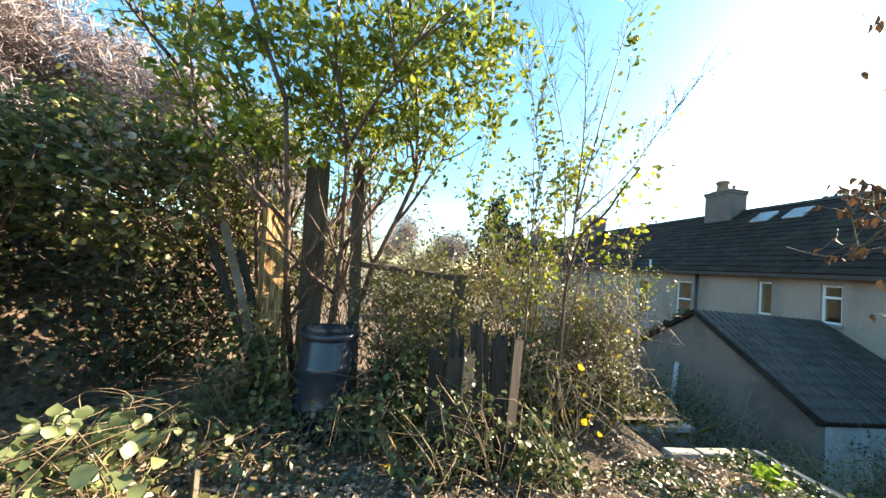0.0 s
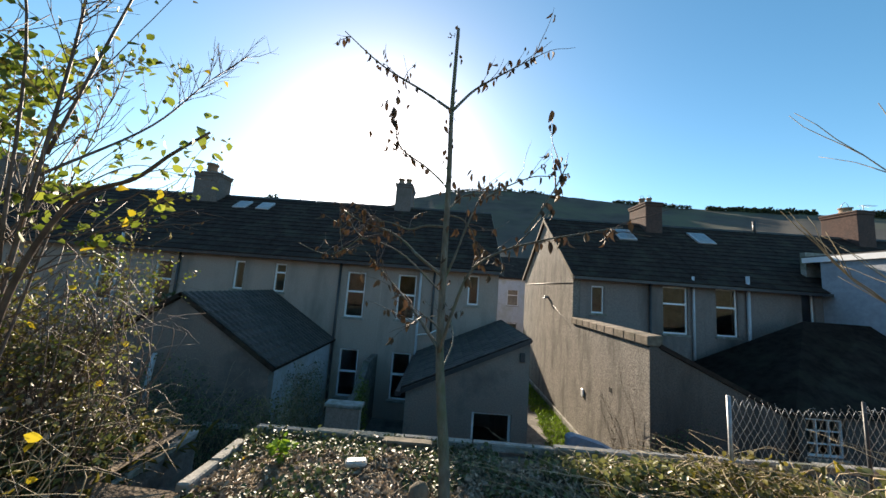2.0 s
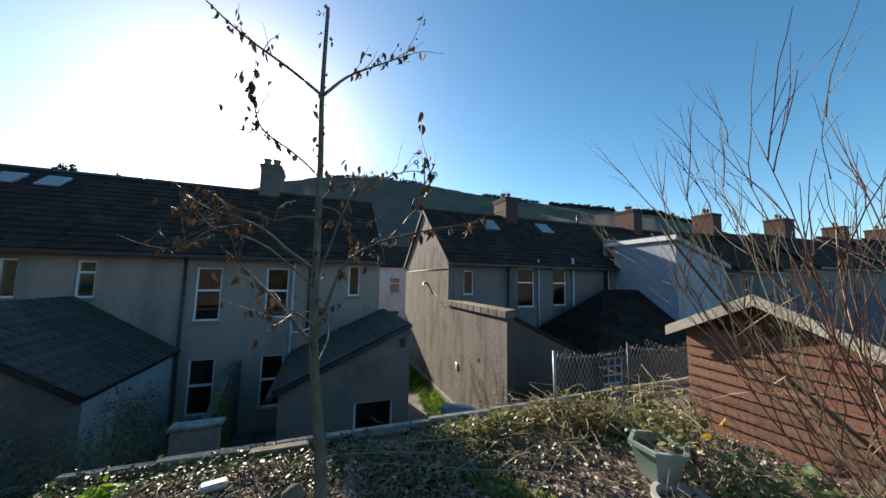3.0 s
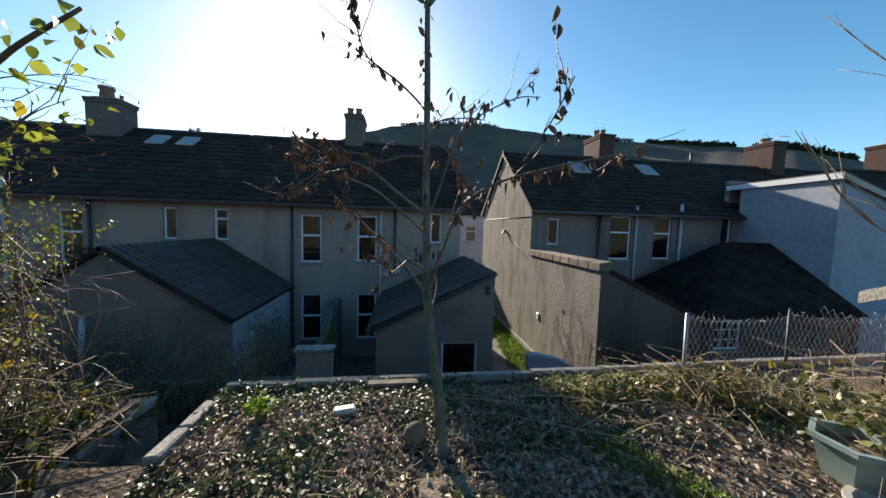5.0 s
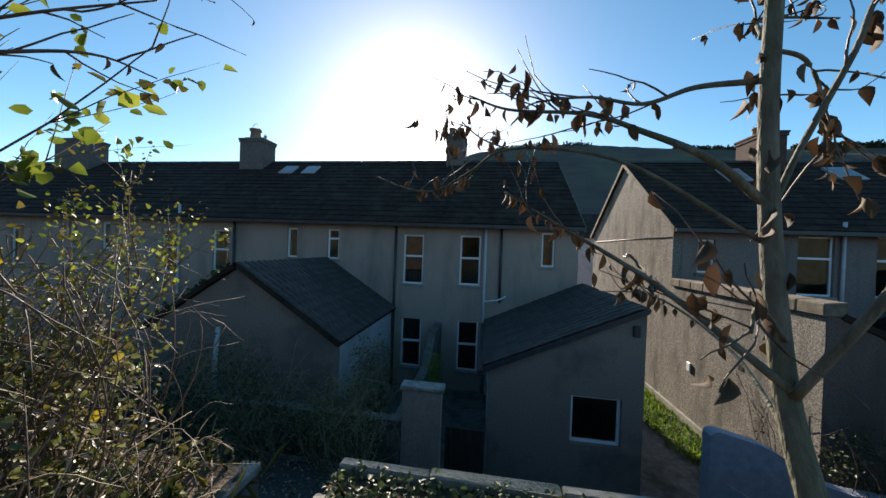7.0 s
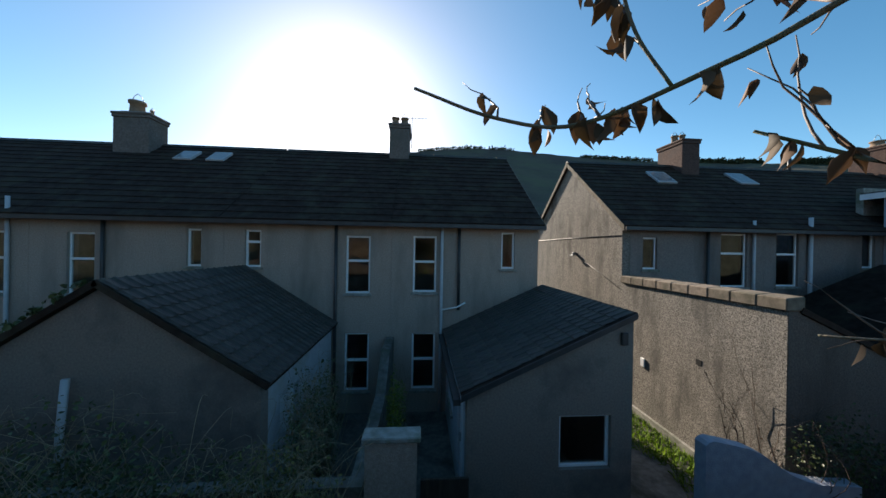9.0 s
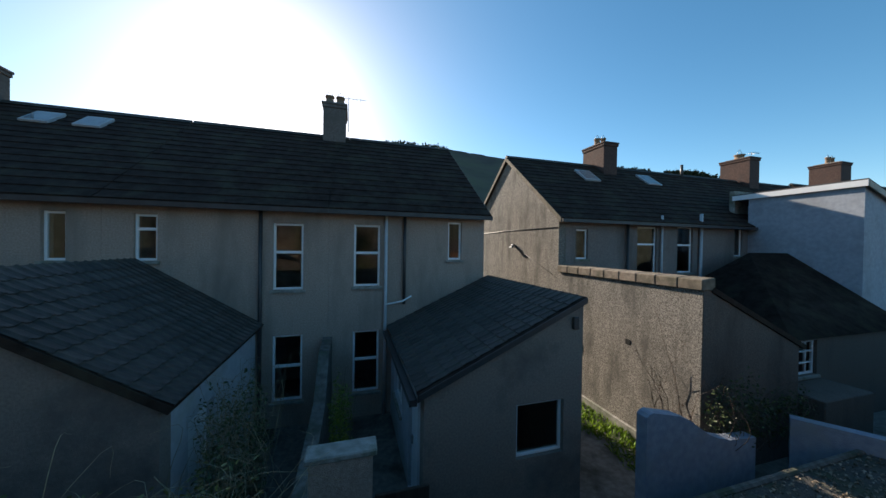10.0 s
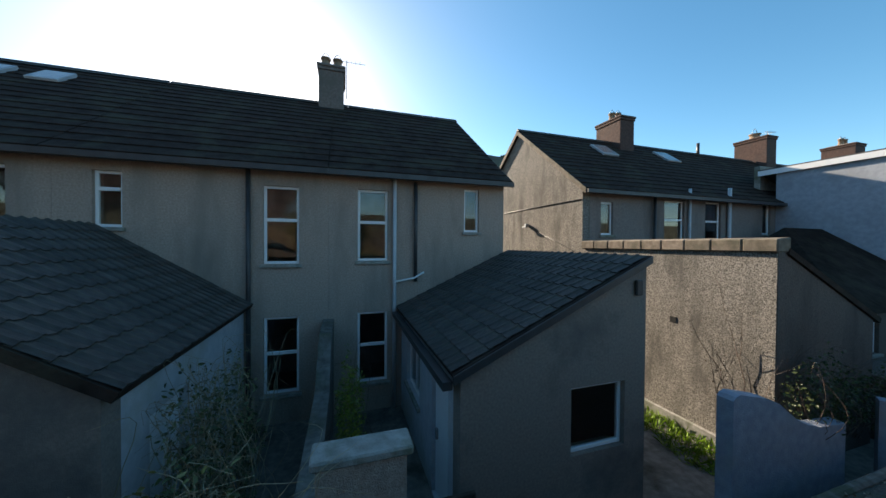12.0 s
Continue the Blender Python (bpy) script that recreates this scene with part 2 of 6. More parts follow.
def box(bm, x0, x1, y0, y1, z0, z1, bevel=0.0):
    r = bmesh.ops.create_cube(bm, size=1)
    for v in r["verts"]:
        v.co = Vector(((x0 + x1) / 2 + v.co.x * (x1 - x0), (y0 + y1) / 2 + v.co.y * (y1 - y0), (z0 + z1) / 2 + v.co.z * (z1 - z0)))
    if bevel:
        edges = list({e for v in r["verts"] for e in v.link_edges})
        bmesh.ops.bevel(bm, geom=edges, offset=bevel, segments=1, affect="EDGES")
    return bm


def boxes(*rows, bevel=0.0):
    bm = bmesh.new()
    for r in rows:
        box(bm, *r, bevel=bevel)
    return bm


def prism(bm, poly, axis, a0, a1):
    """A polygon in the plane across the axis ('x': y, z; 'y': x, z; 'z': x, y), drawn out from a0 to a1."""
    def at(p, s):
        return {"x": (s, p[0], p[1]), "y": (p[0], s, p[1]), "z": (p[0], p[1], s)}[axis]
    lo, hi = [bm.verts.new(at(p, a0)) for p in poly], [bm.verts.new(at(p, a1)) for p in poly]
    bm.faces.new(lo)
    bm.faces.new(hi[::-1])
    for i in range(len(poly)):
        j = (i + 1) % len(poly)
        bm.faces.new((lo[i], hi[i], hi[j], lo[j]))
    return bm


def slab(bm, corners, thick):
    """A flat slab under four corners."""
    c = [Vector(p) for p in corners]
    n = (c[1] - c[0]).cross(c[3] - c[0]).normalized()
    if n.z < 0:
        n = -n
    up, lo = [bm.verts.new(p) for p in c], [bm.verts.new(p - n * thick) for p in c]
    bm.faces.new(up)
    bm.faces.new(lo[::-1])
    for i in range(4):
        j = (i + 1) % 4
        bm.faces.new((up[i], lo[i], lo[j], up[j]))
    return bm


def pierced(bm, u0, u1, z0, z1, d0, d1, holes, axis="y", top=None):
    """A wall from u0 to u1 and z0 to z1, from d0 to d1 thick, with holes (u0, u1, z0, z1) through it. axis is the one across the wall."""
    us = sorted({u0, u1, *[h[0] for h in holes], *[h[1] for h in holes]})
    zs = sorted({z0, z1, *[h[2] for h in holes], *[h[3] for h in holes]})
    us, zs = [u for u in us if u0 <= u <= u1], [z for z in zs if z0 <= z <= z1]
    solid = {}
    for i in range(len(us) - 1):
        for k in range(len(zs) - 1):
            cu, cz = (us[i] + us[i + 1]) / 2, (zs[k] + zs[k + 1]) / 2
            solid[i, k] = not any(h[0] < cu < h[1] and h[2] < cz < h[3] for h in holes)
    cache = {}

    def vert(u, z, d):
        key = (round(u, 4), round(z, 4), d)
        if key not in cache:
            cache[key] = bm.verts.new((u, d, z) if axis == "y" else (d, u, z))
        return cache[key]
    for (i, k), full in solid.items():
        if not full:
            continue
        ua, ub, za, zb = us[i], us[i + 1], zs[k], zs[k + 1]
        for d in (d0, d1):
            bm.faces.new([vert(ua, za, d), vert(ub, za, d), vert(ub, zb, d), vert(ua, zb, d)])
        for (di, dk), (p, q) in {(-1, 0): ((ua, za), (ua, zb)), (1, 0): ((ub, za), (ub, zb)), (0, -1): ((ua, za), (ub, za)), (0, 1): ((ua, zb), (ub, zb))}.items():
            if not solid.get((i + di, k + dk), False):
                bm.faces.new([vert(*p, d0), vert(*q, d0), vert(*q, d1), vert(*p, d1)])
    return bm


def tube_rows(paths, sides=5):
    """Verts and faces of tapered tubes. paths: (points, first radius, last radius)."""
    verts, faces = [], []
    for pts, r0, r1 in paths:
        base, n = len(verts), len(pts)
        for i, p in enumerate(pts):
            ahead = Vector(pts[min(i + 1, n - 1)]) - Vector(pts[max(i - 1, 0)])
            if ahead.length < 1e-6:
                ahead = Vector((0, 0, 1))
            ahead.normalize()
            side = ahead.orthogonal().normalized()
            other = ahead.cross(side)
            r = r0 + (r1 - r0) * i / max(n - 1, 1)
            for s in range(sides):
                g = 2 * math.pi * s / sides
                verts.append(Vector(p) + (side * math.cos(g) + other * math.sin(g)) * r)
        for i in range(n - 1):
            for s in range(sides):
                u = (s + 1) % sides
                faces.append((base + i * sides + s, base + i * sides + u, base + (i + 1) * sides + u, base + (i + 1) * sides + s))
        faces.append(tuple(base + s for s in range(sides))[::-1])
        faces.append(tuple(base + (n - 1) * sides + s for s in range(sides)))
    return verts, faces


def tubes(name, paths, mat, parent=None, label="", sides=5):
    ob = finish(name, *tube_rows(paths, sides), mat, parent, label, smooth=True)
    return tagged(ob, kind="stuff") if len(paths) > 1 and name in ("cane", "twig", "mesh_panel", "stem", "limb", "trunk") else ob


def leaves(name, points, size, mat, parent=None, label="", long=1.5, droop=0.0, flat=0.0, vary=0.4, seed=1, curl=0.25):
    """Many small folded leaves, one at each point. long: length by width; droop: how far tips hang; flat: how level they lie."""
    rng = np.random.default_rng(seed)
    p = np.array(points, float).reshape(-1, 3)
    n = len(p)
    tip = rng.normal(size=(n, 3))
    tip[:, 2] = tip[:, 2] * (1 - flat) - droop * 2
    tip /= np.linalg.norm(tip, axis=1)[:, None]
    up = rng.normal(size=(n, 3)) * (1 - flat)
    up[:, 2] += flat * 2 + 0.3
    side = np.cross(tip, up)
    side /= np.linalg.norm(side, axis=1)[:, None] + 1e-9
    nor = np.cross(side, tip)
    ln = size * (1 + vary * rng.uniform(-1, 1, n))[:, None]
    wd = ln / long / 2
    lift = wd * curl * 2 * rng.uniform(0.2, 1.4, n)[:, None]
    v = np.empty((n, 6, 3))
    v[:, 0] = p
    v[:, 1] = p + tip * ln * 0.3 + side * wd + nor * lift
    v[:, 2] = p + tip * ln * 0.7 + side * wd * 0.8 + nor * lift * 0.7 - nor * ln * curl * 0.15
    v[:, 3] = p + tip * ln - nor * ln * curl * 0.5
    v[:, 4] = p + tip * ln * 0.7 - side * wd * 0.8 + nor * lift * 0.7 - nor * ln * curl * 0.15
    v[:, 5] = p + tip * ln * 0.3 - side * wd + nor * lift
    f = (np.arange(n)[:, None, None] * 6 + np.array([[0, 1, 2, 3], [0, 3, 4, 5]])).reshape(-1, 4)
    me = bpy.data.meshes.new(name)
    me.vertices.add(n * 6)
    me.vertices.foreach_set("co", v.ravel())
    me.loops.add(len(f) * 4)
    me.loops.foreach_set("vertex_index", f.ravel())
    me.polygons.add(len(f))
    me.polygons.foreach_set("loop_start", np.arange(len(f)) * 4)
    me.update(calc_edges=True)
    me.materials.append(mat)
    ob = new(name, me)
    ob.parent = parent
    return tagged(ob, label, kind="stuff")


def broad_leaves(name, points, size, mat, parent=None, label="", long=1.4, droop=0.0, flat=0.0, vary=0.35, seed=1, curl=0.3, fold=0.25):
    """Leaves near the eye: a midrib and two rounded halves each, bent along their length and folded across it."""
    rng = np.random.default_rng(seed)
    p = np.array(points, float).reshape(-1, 3)
    n = len(p)
    tip = rng.normal(size=(n, 3))
    tip[:, 2] = tip[:, 2] * (1 - flat) - droop * 2
    tip /= np.linalg.norm(tip, axis=1)[:, None]
    up = rng.normal(size=(n, 3)) * (1 - flat)
    up[:, 2] += flat * 2 + 0.3
    side = np.cross(tip, up)
    side /= np.linalg.norm(side, axis=1)[:, None] + 1e-9
    nor = np.cross(side, tip)
    ln = size * (1 + vary * rng.uniform(-1, 1, n))[:, None]
    wd = ln / long / 2
    bow = curl * rng.uniform(-0.3, 1.3, n)[:, None]
    crease = fold * rng.uniform(0.2, 1.6, n)[:, None]
    twist = rng.normal(0, curl * 0.6, n)[:, None]
    steps = [(0.0, 0.05), (0.16, 0.68), (0.36, 1.0), (0.58, 0.9), (0.8, 0.52), (1.0, 0.02)]
    v = np.empty((n, len(steps) * 3, 3))
    for i, (f, w) in enumerate(steps):
        rib = p + tip * ln * f * (1 - 0.3 * np.abs(bow) * f) - nor * ln * bow * f * f * 0.8
        turn = side * np.cos(twist * f * 2) + nor * np.sin(twist * f * 2)
        edge = wd * w * (1 + 0.12 * rng.uniform(-1, 1, n)[:, None])
        v[:, i * 3] = rib + turn * edge + nor * edge * crease
        v[:, i * 3 + 1] = rib
        v[:, i * 3 + 2] = rib - turn * edge + nor * edge * crease
    one = []
    for i in range(len(steps) - 1):
        a = i * 3
        one += [[a, a + 1, a + 4, a + 3], [a + 1, a + 2, a + 5, a + 4]]
    f = (np.arange(n)[:, None, None] * len(steps) * 3 + np.array(one)).reshape(-1, 4)
    me = bpy.data.meshes.new(name)
    me.vertices.add(v.shape[0] * v.shape[1])
    me.vertices.foreach_set("co", v.ravel())
    me.loops.add(len(f) * 4)
    me.loops.foreach_set("vertex_index", f.ravel())
    me.polygons.add(len(f))
    me.polygons.foreach_set("loop_start", np.arange(len(f)) * 4)
    me.polygons.foreach_set("use_smooth", np.ones(len(f), bool))
    me.update(calc_edges=True)
    me.materials.append(mat)
    ob = new(name, me)
    ob.parent = parent
    return tagged(ob, label, kind="stuff")


def bend(start, way, length, rng, steps=6, wander=0.18, lift=0.0):
    """A wandering line."""
    pts, d, p = [Vector(start)], Vector(way).normalized(), Vector(start)
    for _ in range(steps):
        d = (d + Vector((rng.gauss(0, wander), rng.gauss(0, wander), rng.gauss(0, wander) + lift))).normalized()
        p = p + d * length / steps
        pts.append(p.copy())
    return pts


def grow(start, way, length, radius, depth, rng, wander=0.12, lift=0.05, kids=4, spread=0.7, shrink=0.55):
    """Limbs that fork into smaller ones: tubes, and the points along the last twigs."""
    pts = bend(start, way, length, rng, 6, wander, lift)
    out, ends = [(pts, radius, radius * (0.45 if depth else 0.25))], []
    if depth == 0:
        return out, pts[1:]
    for k in range(kids):
        i = rng.randint(2, 6)
        d = (pts[i] - pts[i - 1]).normalized()
        off = Vector((rng.gauss(0, 1), rng.gauss(0, 1), rng.gauss(0, 1) * 0.6)).normalized()
        sub, tips = grow(pts[i], d + off * spread, length * shrink * rng.uniform(0.7, 1.2), radius * 0.5, depth - 1, rng, wander, lift, kids, spread, shrink)
        out += sub
        ends += tips
    return out, ends


def cloud(centre, size, n, seed, hollow=0.3):
    """Points in an uneven ellipsoid, thicker towards its skin."""
    rng = np.random.default_rng(seed)
    d = rng.normal(size=(n, 3))
    d /= np.linalg.norm(d, axis=1)[:, None]
    lumps = 1 + 0.22 * np.sin(d[:, 0] * 5 + seed) * np.cos(d[:, 1] * 4 + seed * 2) + 0.14 * np.sin(d[:, 2] * 9 + seed)
    r = rng.uniform(hollow, 1, n) ** 0.6 * lumps
    return np.array(centre) + d * r[:, None] * np.array(size)

# ---- setting: ground, lane, yards, garden terrace ----


def sheet(name, xs, ys, height, mat, skip=None, label="", category="ground", parent=None):
    verts, index, faces = [], {}, []
    for i, x in enumerate(xs):
        for j, y in enumerate(ys):
            index[i, j] = len(verts)
            verts.append((x, y, height(x, y)))
    for i in range(len(xs) - 1):
        for j in range(len(ys) - 1):
            if skip and skip((xs[i] + xs[i + 1]) / 2, (ys[j] + ys[j + 1]) / 2):
                continue
            faces.append((index[i, j], index[i + 1, j], index[i + 1, j + 1], index[i, j + 1]))
    return tagged(finish(name, verts, faces, mat, parent, smooth=True), label, category, kind="structure")


def span(a, b, step):
    n = max(1, round((b - a) / step))
    return [a + (b - a) * i / n for i in range(n + 1)]


def garden_height(x, y):
    low = 0.36 * min(1.0, max(0.0, (0.9 - x) / 1.1))
    back = 0.1 * max(0.0, -12.5 - y)
    bumps = 0.05 * noise.noise((x * 1.3, y * 1.3, 0.3)) + 0.025 * noise.noise((x * 5, y * 5, 2.1))
    edge = min(1.0, max(0.0, (-8.62 - y) / 0.25))
    return 3.36 + (0.09 - low * (0.35 + 0.65 * min(1, max(0, (-9.3 - y) / 0.6)))) * edge + back + bumps * edge


far = [-900, -500, -260, -140, -80, -48, -34]
sheet("ground", far + [-20, 0, 20] + [-v for v in far[::-1]], [-900, -400, -200, -100, -60, -40, -30, -8.3, 12, 30, 60, 120, 250, 500, 900],
      lambda x, y: -0.15 + (0.0 if y > -31 else (-30 - y) * 0.1), FIELD, label="rough valley ground under the terraces", category="ground")
STAIR_L, STAIR_R = -0.62, 0.0
xs = span(-14, -0.78, 0.4) + [STAIR_L] + span(STAIR_R, 6.4, 0.13) + span(6.8, 20, 0.6)
ys = span(-34, -13.2, 0.7) + span(-13, -9.4, 0.15) + span(-9.3, -8.62, 0.1) + [-8.5]
sheet("garden_ground", xs, ys, garden_height, SOIL, lambda x, y: STAIR_L < x < STAIR_R and y > -9.35,
      "brown garden soil strewn with leaves and ivy", "garden ground")
sheet("lane", span(-34, 34, 0.6), span(-8.5, -5.42, 0.3), lambda x, y: 1.1 + 0.03 * noise.noise((x, y, 0)), LANE,
      label="dark gravel lane between the garden and the yards", category="lane")
sheet("yard_ground", span(-34, 34, 2), [-5.4, -4.0, -2.0, 0.5, 9.0], lambda x, y: 0.08, YARD, label="damp concrete yards behind the terrace", category="yard")

retaining = empty("wall_garden", "stone garden retaining wall with a pale concrete edge", "garden wall", kind="structure")
part("wall_face", boxes((STAIR_R, 20, -8.58, -8.36, 0.9, 3.33)), STONE, retaining)
part("wall_face", boxes((-14, STAIR_L - 0.16, -8.58, -8.36, 0.9, 3.1)), STONE, retaining)
part("stair_side", boxes((STAIR_R + 0.004, STAIR_R + 0.14, -9.32, -8.58, 0.9, 3.36)), STONE, retaining)
part("stair_side", boxes((STAIR_L - 0.16, STAIR_L, -9.42, -8.36, 0.9, 3.24)), STONE, retaining)
rng = random.Random(3)


def edge_stone(x0, x1, y0, y1, z, mat=CONCRETE):
    bm = boxes((x0, x1, y0, y1, z - 0.07, z), bevel=0.012)
    for v in bm.verts:
        v.co.z += rng.gauss(0, 0.004)
        v.co.y += rng.gauss(0, 0.004)
    return part("coping_stone", bm, mat, retaining)


x = STAIR_R
while x < 9.5:
    w = rng.uniform(0.5, 0.95)
    edge_stone(x + 0.004, x + w - 0.006, -8.43, -8.34, 3.41 + 0.012 * x + rng.uniform(-0.008, 0.008))
    x += w
for y0, y1 in ((-9.34, -9.02), (-9.01, -8.66)):
    edge_stone(STAIR_R - 0.015, STAIR_R + 0.08, y0, y1, 3.41)
for y0, y1 in ((-9.44, -9.1), (-9.09, -8.74), (-8.73, -8.36)):
    edge_stone(STAIR_L - 0.12, STAIR_L + 0.02, y0, y1, 3.3 + (y1 + 8.4) * 0.03)
steps = empty("garden_steps", "worn concrete steps down to the lane", "steps", kind="structure")
for k in range(12):
    z1 = 2.98 - 0.165 * k
    y0 = -9.34 + (0.62 if k else 0) + 0.27 * max(0, k - 1)
    y1 = -8.72 + 0.27 * k
    # concrete treads given the dark wall stone to imitate the bramble's shade
    part("step", boxes((STAIR_L + 0.004, STAIR_R - 0.004, y0, y1, 0.95, z1), bevel=0.012), STONE, steps)

# ---- hill beyond the roofs ----
HILL_LINE = [(-40, 11.2), (-25, 11.7), (-15, 12.4), (-8, 15.4), (-2, 17.1), (3, 17.7), (9, 18.0), (15, 17.6), (20, 16.9), (28, 15.5), (35, 14.3), (41, 13.2), (49, 11.8),
             (55, 10.6), (60, 8.6), (65, 6.4), (72, 4.2), (82, 3.0), (95, 2.6)]
verts, faces = [], []
cols = 180
for i in range(cols):
    az = -40 + 135 * i / (cols - 1)
    el = np.interp(az, [p[0] for p in HILL_LINE], [p[1] for p in HILL_LINE]) + 0.16 * noise.noise((az * 0.5, 0, 0)) + 0.07 * noise.noise((az * 2.5, 3, 0))
    for k in range(14):
        s = k / 13
        d = 150 + 450 * s
        h = math.tan(radians(el)) * 600 * s ** 1.25 * (1 + 0.03 * noise.noise((az * 0.2, s * 6, 1)) * (1 - s))
        verts.append((d * math.sin(radians(az)), d * math.cos(radians(az)) - 9, h + 4.8 * s - 0.3))
    if i:
        for k in range(13):
            b = i * 14 + k
            faces.append((b - 14, b, b + 1, b - 13))
tagged(finish("backdrop_hill", verts, faces, HILL, smooth=True), "long wooded hillside closing the valley", "hill", kind="structure")


def skyline(az):
    return np.interp(az, [p[0] for p in HILL_LINE], [p[1] for p in HILL_LINE])


# woods along the hill's crest
wood_rng = random.Random(401)
wood = []
for centre, half, count, tall_by in ((-31, 0.9, 60, 1.5), (-27, 0.6, 40, 1.2), (-21, 0.5, 30, 1.1), (-19, 0.4, 24, 1.3), (45, 5.0, 420, 0.45), (56, 4.0, 460, 0.7), (33, 5.0, 160, 0.22), (8, 9, 120, 0.15)):
    for _ in range(count):
        az = centre + half * wood_rng.uniform(-1, 1)
        lift = tall_by * wood_rng.random() * (0.55 + 0.45 * math.sin(az * 9.0 + centre)) * (1 - 0.5 * abs(az - centre) / half)
        el = skyline(az) + lift
        d = 596
        for _ in range(5):
            wood.append((d * math.sin(radians(az)) + wood_rng.gauss(0, 1.1), d * math.cos(radians(az)) - 9 + wood_rng.gauss(0, 1.1), math.tan(radians(el)) * 600 + 4.5 + wood_rng.gauss(0, 0.9)))

# ---- windows, pipes, chimneys ----


def window(parent, u0, u1, z0, z1, face, transom=None, across="y", sill=True, inward=1, bars=()):
    """A white window in an opening; face is the wall's outer plane, inward the way into the house."""
    f, d0, d1 = 0.055, face + inward * 0.07, face + inward * 0.13

    def bx(bm, a0, a1, b0, b1, c0, c1, bevel=0.006):
        lo, hi = min(b0, b1), max(b0, b1)
        return box(bm, a0, a1, lo, hi, c0, c1, bevel) if across == "y" else box(bm, lo, hi, a0, a1, c0, c1, bevel)
    bm = bmesh.new()
    for r in ((u0, u0 + f, z0, z1), (u1 - f, u1, z0, z1), (u0 + f, u1 - f, z0, z0 + f), (u0 + f, u1 - f, z1 - f, z1)):
        bx(bm, r[0], r[1], d0, d1, r[2], r[3])
    if transom:
        bx(bm, u0 + f, u1 - f, d0 - inward * 0.012, d1, transom - 0.035, transom + 0.035)
    for b in bars:
        if b[0] == "v":
            bx(bm, b[1] - 0.012, b[1] + 0.012, d0, d1, z0 + f, z1 - f, 0)
        else:
            bx(bm, u0 + f, u1 - f, d0, d1, b[1] - 0.012, b[1] + 0.012, 0)
    win = part("window", bm, UPVC, parent)
    for a, b in ([(z0 + f, transom - 0.035), (transom + 0.035, z1 - f)] if transom else [(z0 + f, z1 - f)]):
        pane = part("pane", bx(bmesh.new(), u0 + f, u1 - f, d0 + inward * 0.025, d0 + inward * 0.035, a, b, 0), GLASS, win)
        pane.visible_shadow = False
    if sill:
        part("sill", bx(bmesh.new(), u0 - 0.06, u1 + 0.06, face - inward * 0.06, face + inward * 0.07, z0 - 0.075, z0 - 0.004), CONCRETE, win)
    return win


def pipe(parent, x, y, z0, z1, r=0.045, mat=PIPE_DARK, name="downpipe"):
    return tubes(name, [([(x, y, z0), (x, y, (z0 + z1) / 2), (x, y, z1)], r, r)], mat, parent, sides=10)


def chimney(parent, x0, x1, y, z0, z1, mat, pots=((0.3, 0.13, 0.42), (0.7, 0.13, 0.42)), aerial=False, deep=0.45, pot_at=0.0):
    """A stack with an oversailing cap; pots are (how far across, radius, height)."""
    bm = bmesh.new()
    box(bm, x0, x1, y - deep, y + deep, z0, z1 - 0.2, 0.015)
    box(bm, x0 - 0.035, x1 + 0.035, y - deep - 0.035, y + deep + 0.035, z1 - 0.2, z1 - 0.09, 0.015)
    box(bm, x0 - 0.06, x1 + 0.06, y - deep - 0.06, y + deep + 0.06, z1 - 0.09, z1, 0.02)
    ch = part("chimney", bm, mat, parent)
    part("flaunching", prism(bmesh.new(), [(x0 + 0.06, z1), (x1 - 0.06, z1), (x1 - 0.2, z1 + 0.07), (x0 + 0.2, z1 + 0.07)], "y", y - deep * 0.8, y + deep * 0.8), CONCRETE, ch)
    for across, rad, tall_by in pots:
        px = x0 + (x1 - x0) * across
        prof = [(1.1, 0), (1.0, 0.1), (0.88, 0.78), (1.12, 0.82), (1.12, 1.0), (0.8, 1.0), (0.7, 0.3)]
        vs, fs, n = [], [], 14
        for r, h in prof:
            vs += [(px + rad * r * math.cos(2 * math.pi * s / n), y + pot_at + rad * r * math.sin(2 * math.pi * s / n), z1 + 0.05 + tall_by * h) for s in range(n)]
        for i in range(len(prof) - 1):
            fs += [(i * n + s, i * n + (s + 1) % n, (i + 1) * n + (s + 1) % n, (i + 1) * n + s) for s in range(n)]
        pot = finish("chimney_pot", vs, fs, POT, ch, smooth=True)
        cowl = z1 + 0.05 + tall_by
        tubes("cowl_wire", [([(px + rad * sx, y + pot_at, cowl - 0.02), (px + rad * sx * 0.5, y + pot_at, cowl + rad * 0.9), (px, y + pot_at, cowl + rad * 1.3)], 0.012, 0.012) for sx in (-1, 1)], METAL, pot, sides=4)
    if aerial:
        tubes("aerial", [([(x1 + 0.1, y - 0.3, z1 - 0.9), (x1 + 0.1, y - 0.3, z1 + 0.45)], 0.018, 0.015), ([(x1 - 0.1, y - 0.3, z1 + 0.4), (x1 + 0.75, y - 0.3, z1 + 0.42)], 0.01, 0.01)]
              + [([(x1 + 0.1 + 0.15 * k, y - 0.5, z1 + 0.4), (x1 + 0.1 + 0.15 * k, y - 0.1, z1 + 0.4)], 0.006, 0.006) for k in range(4)], METAL, ch)
    return ch


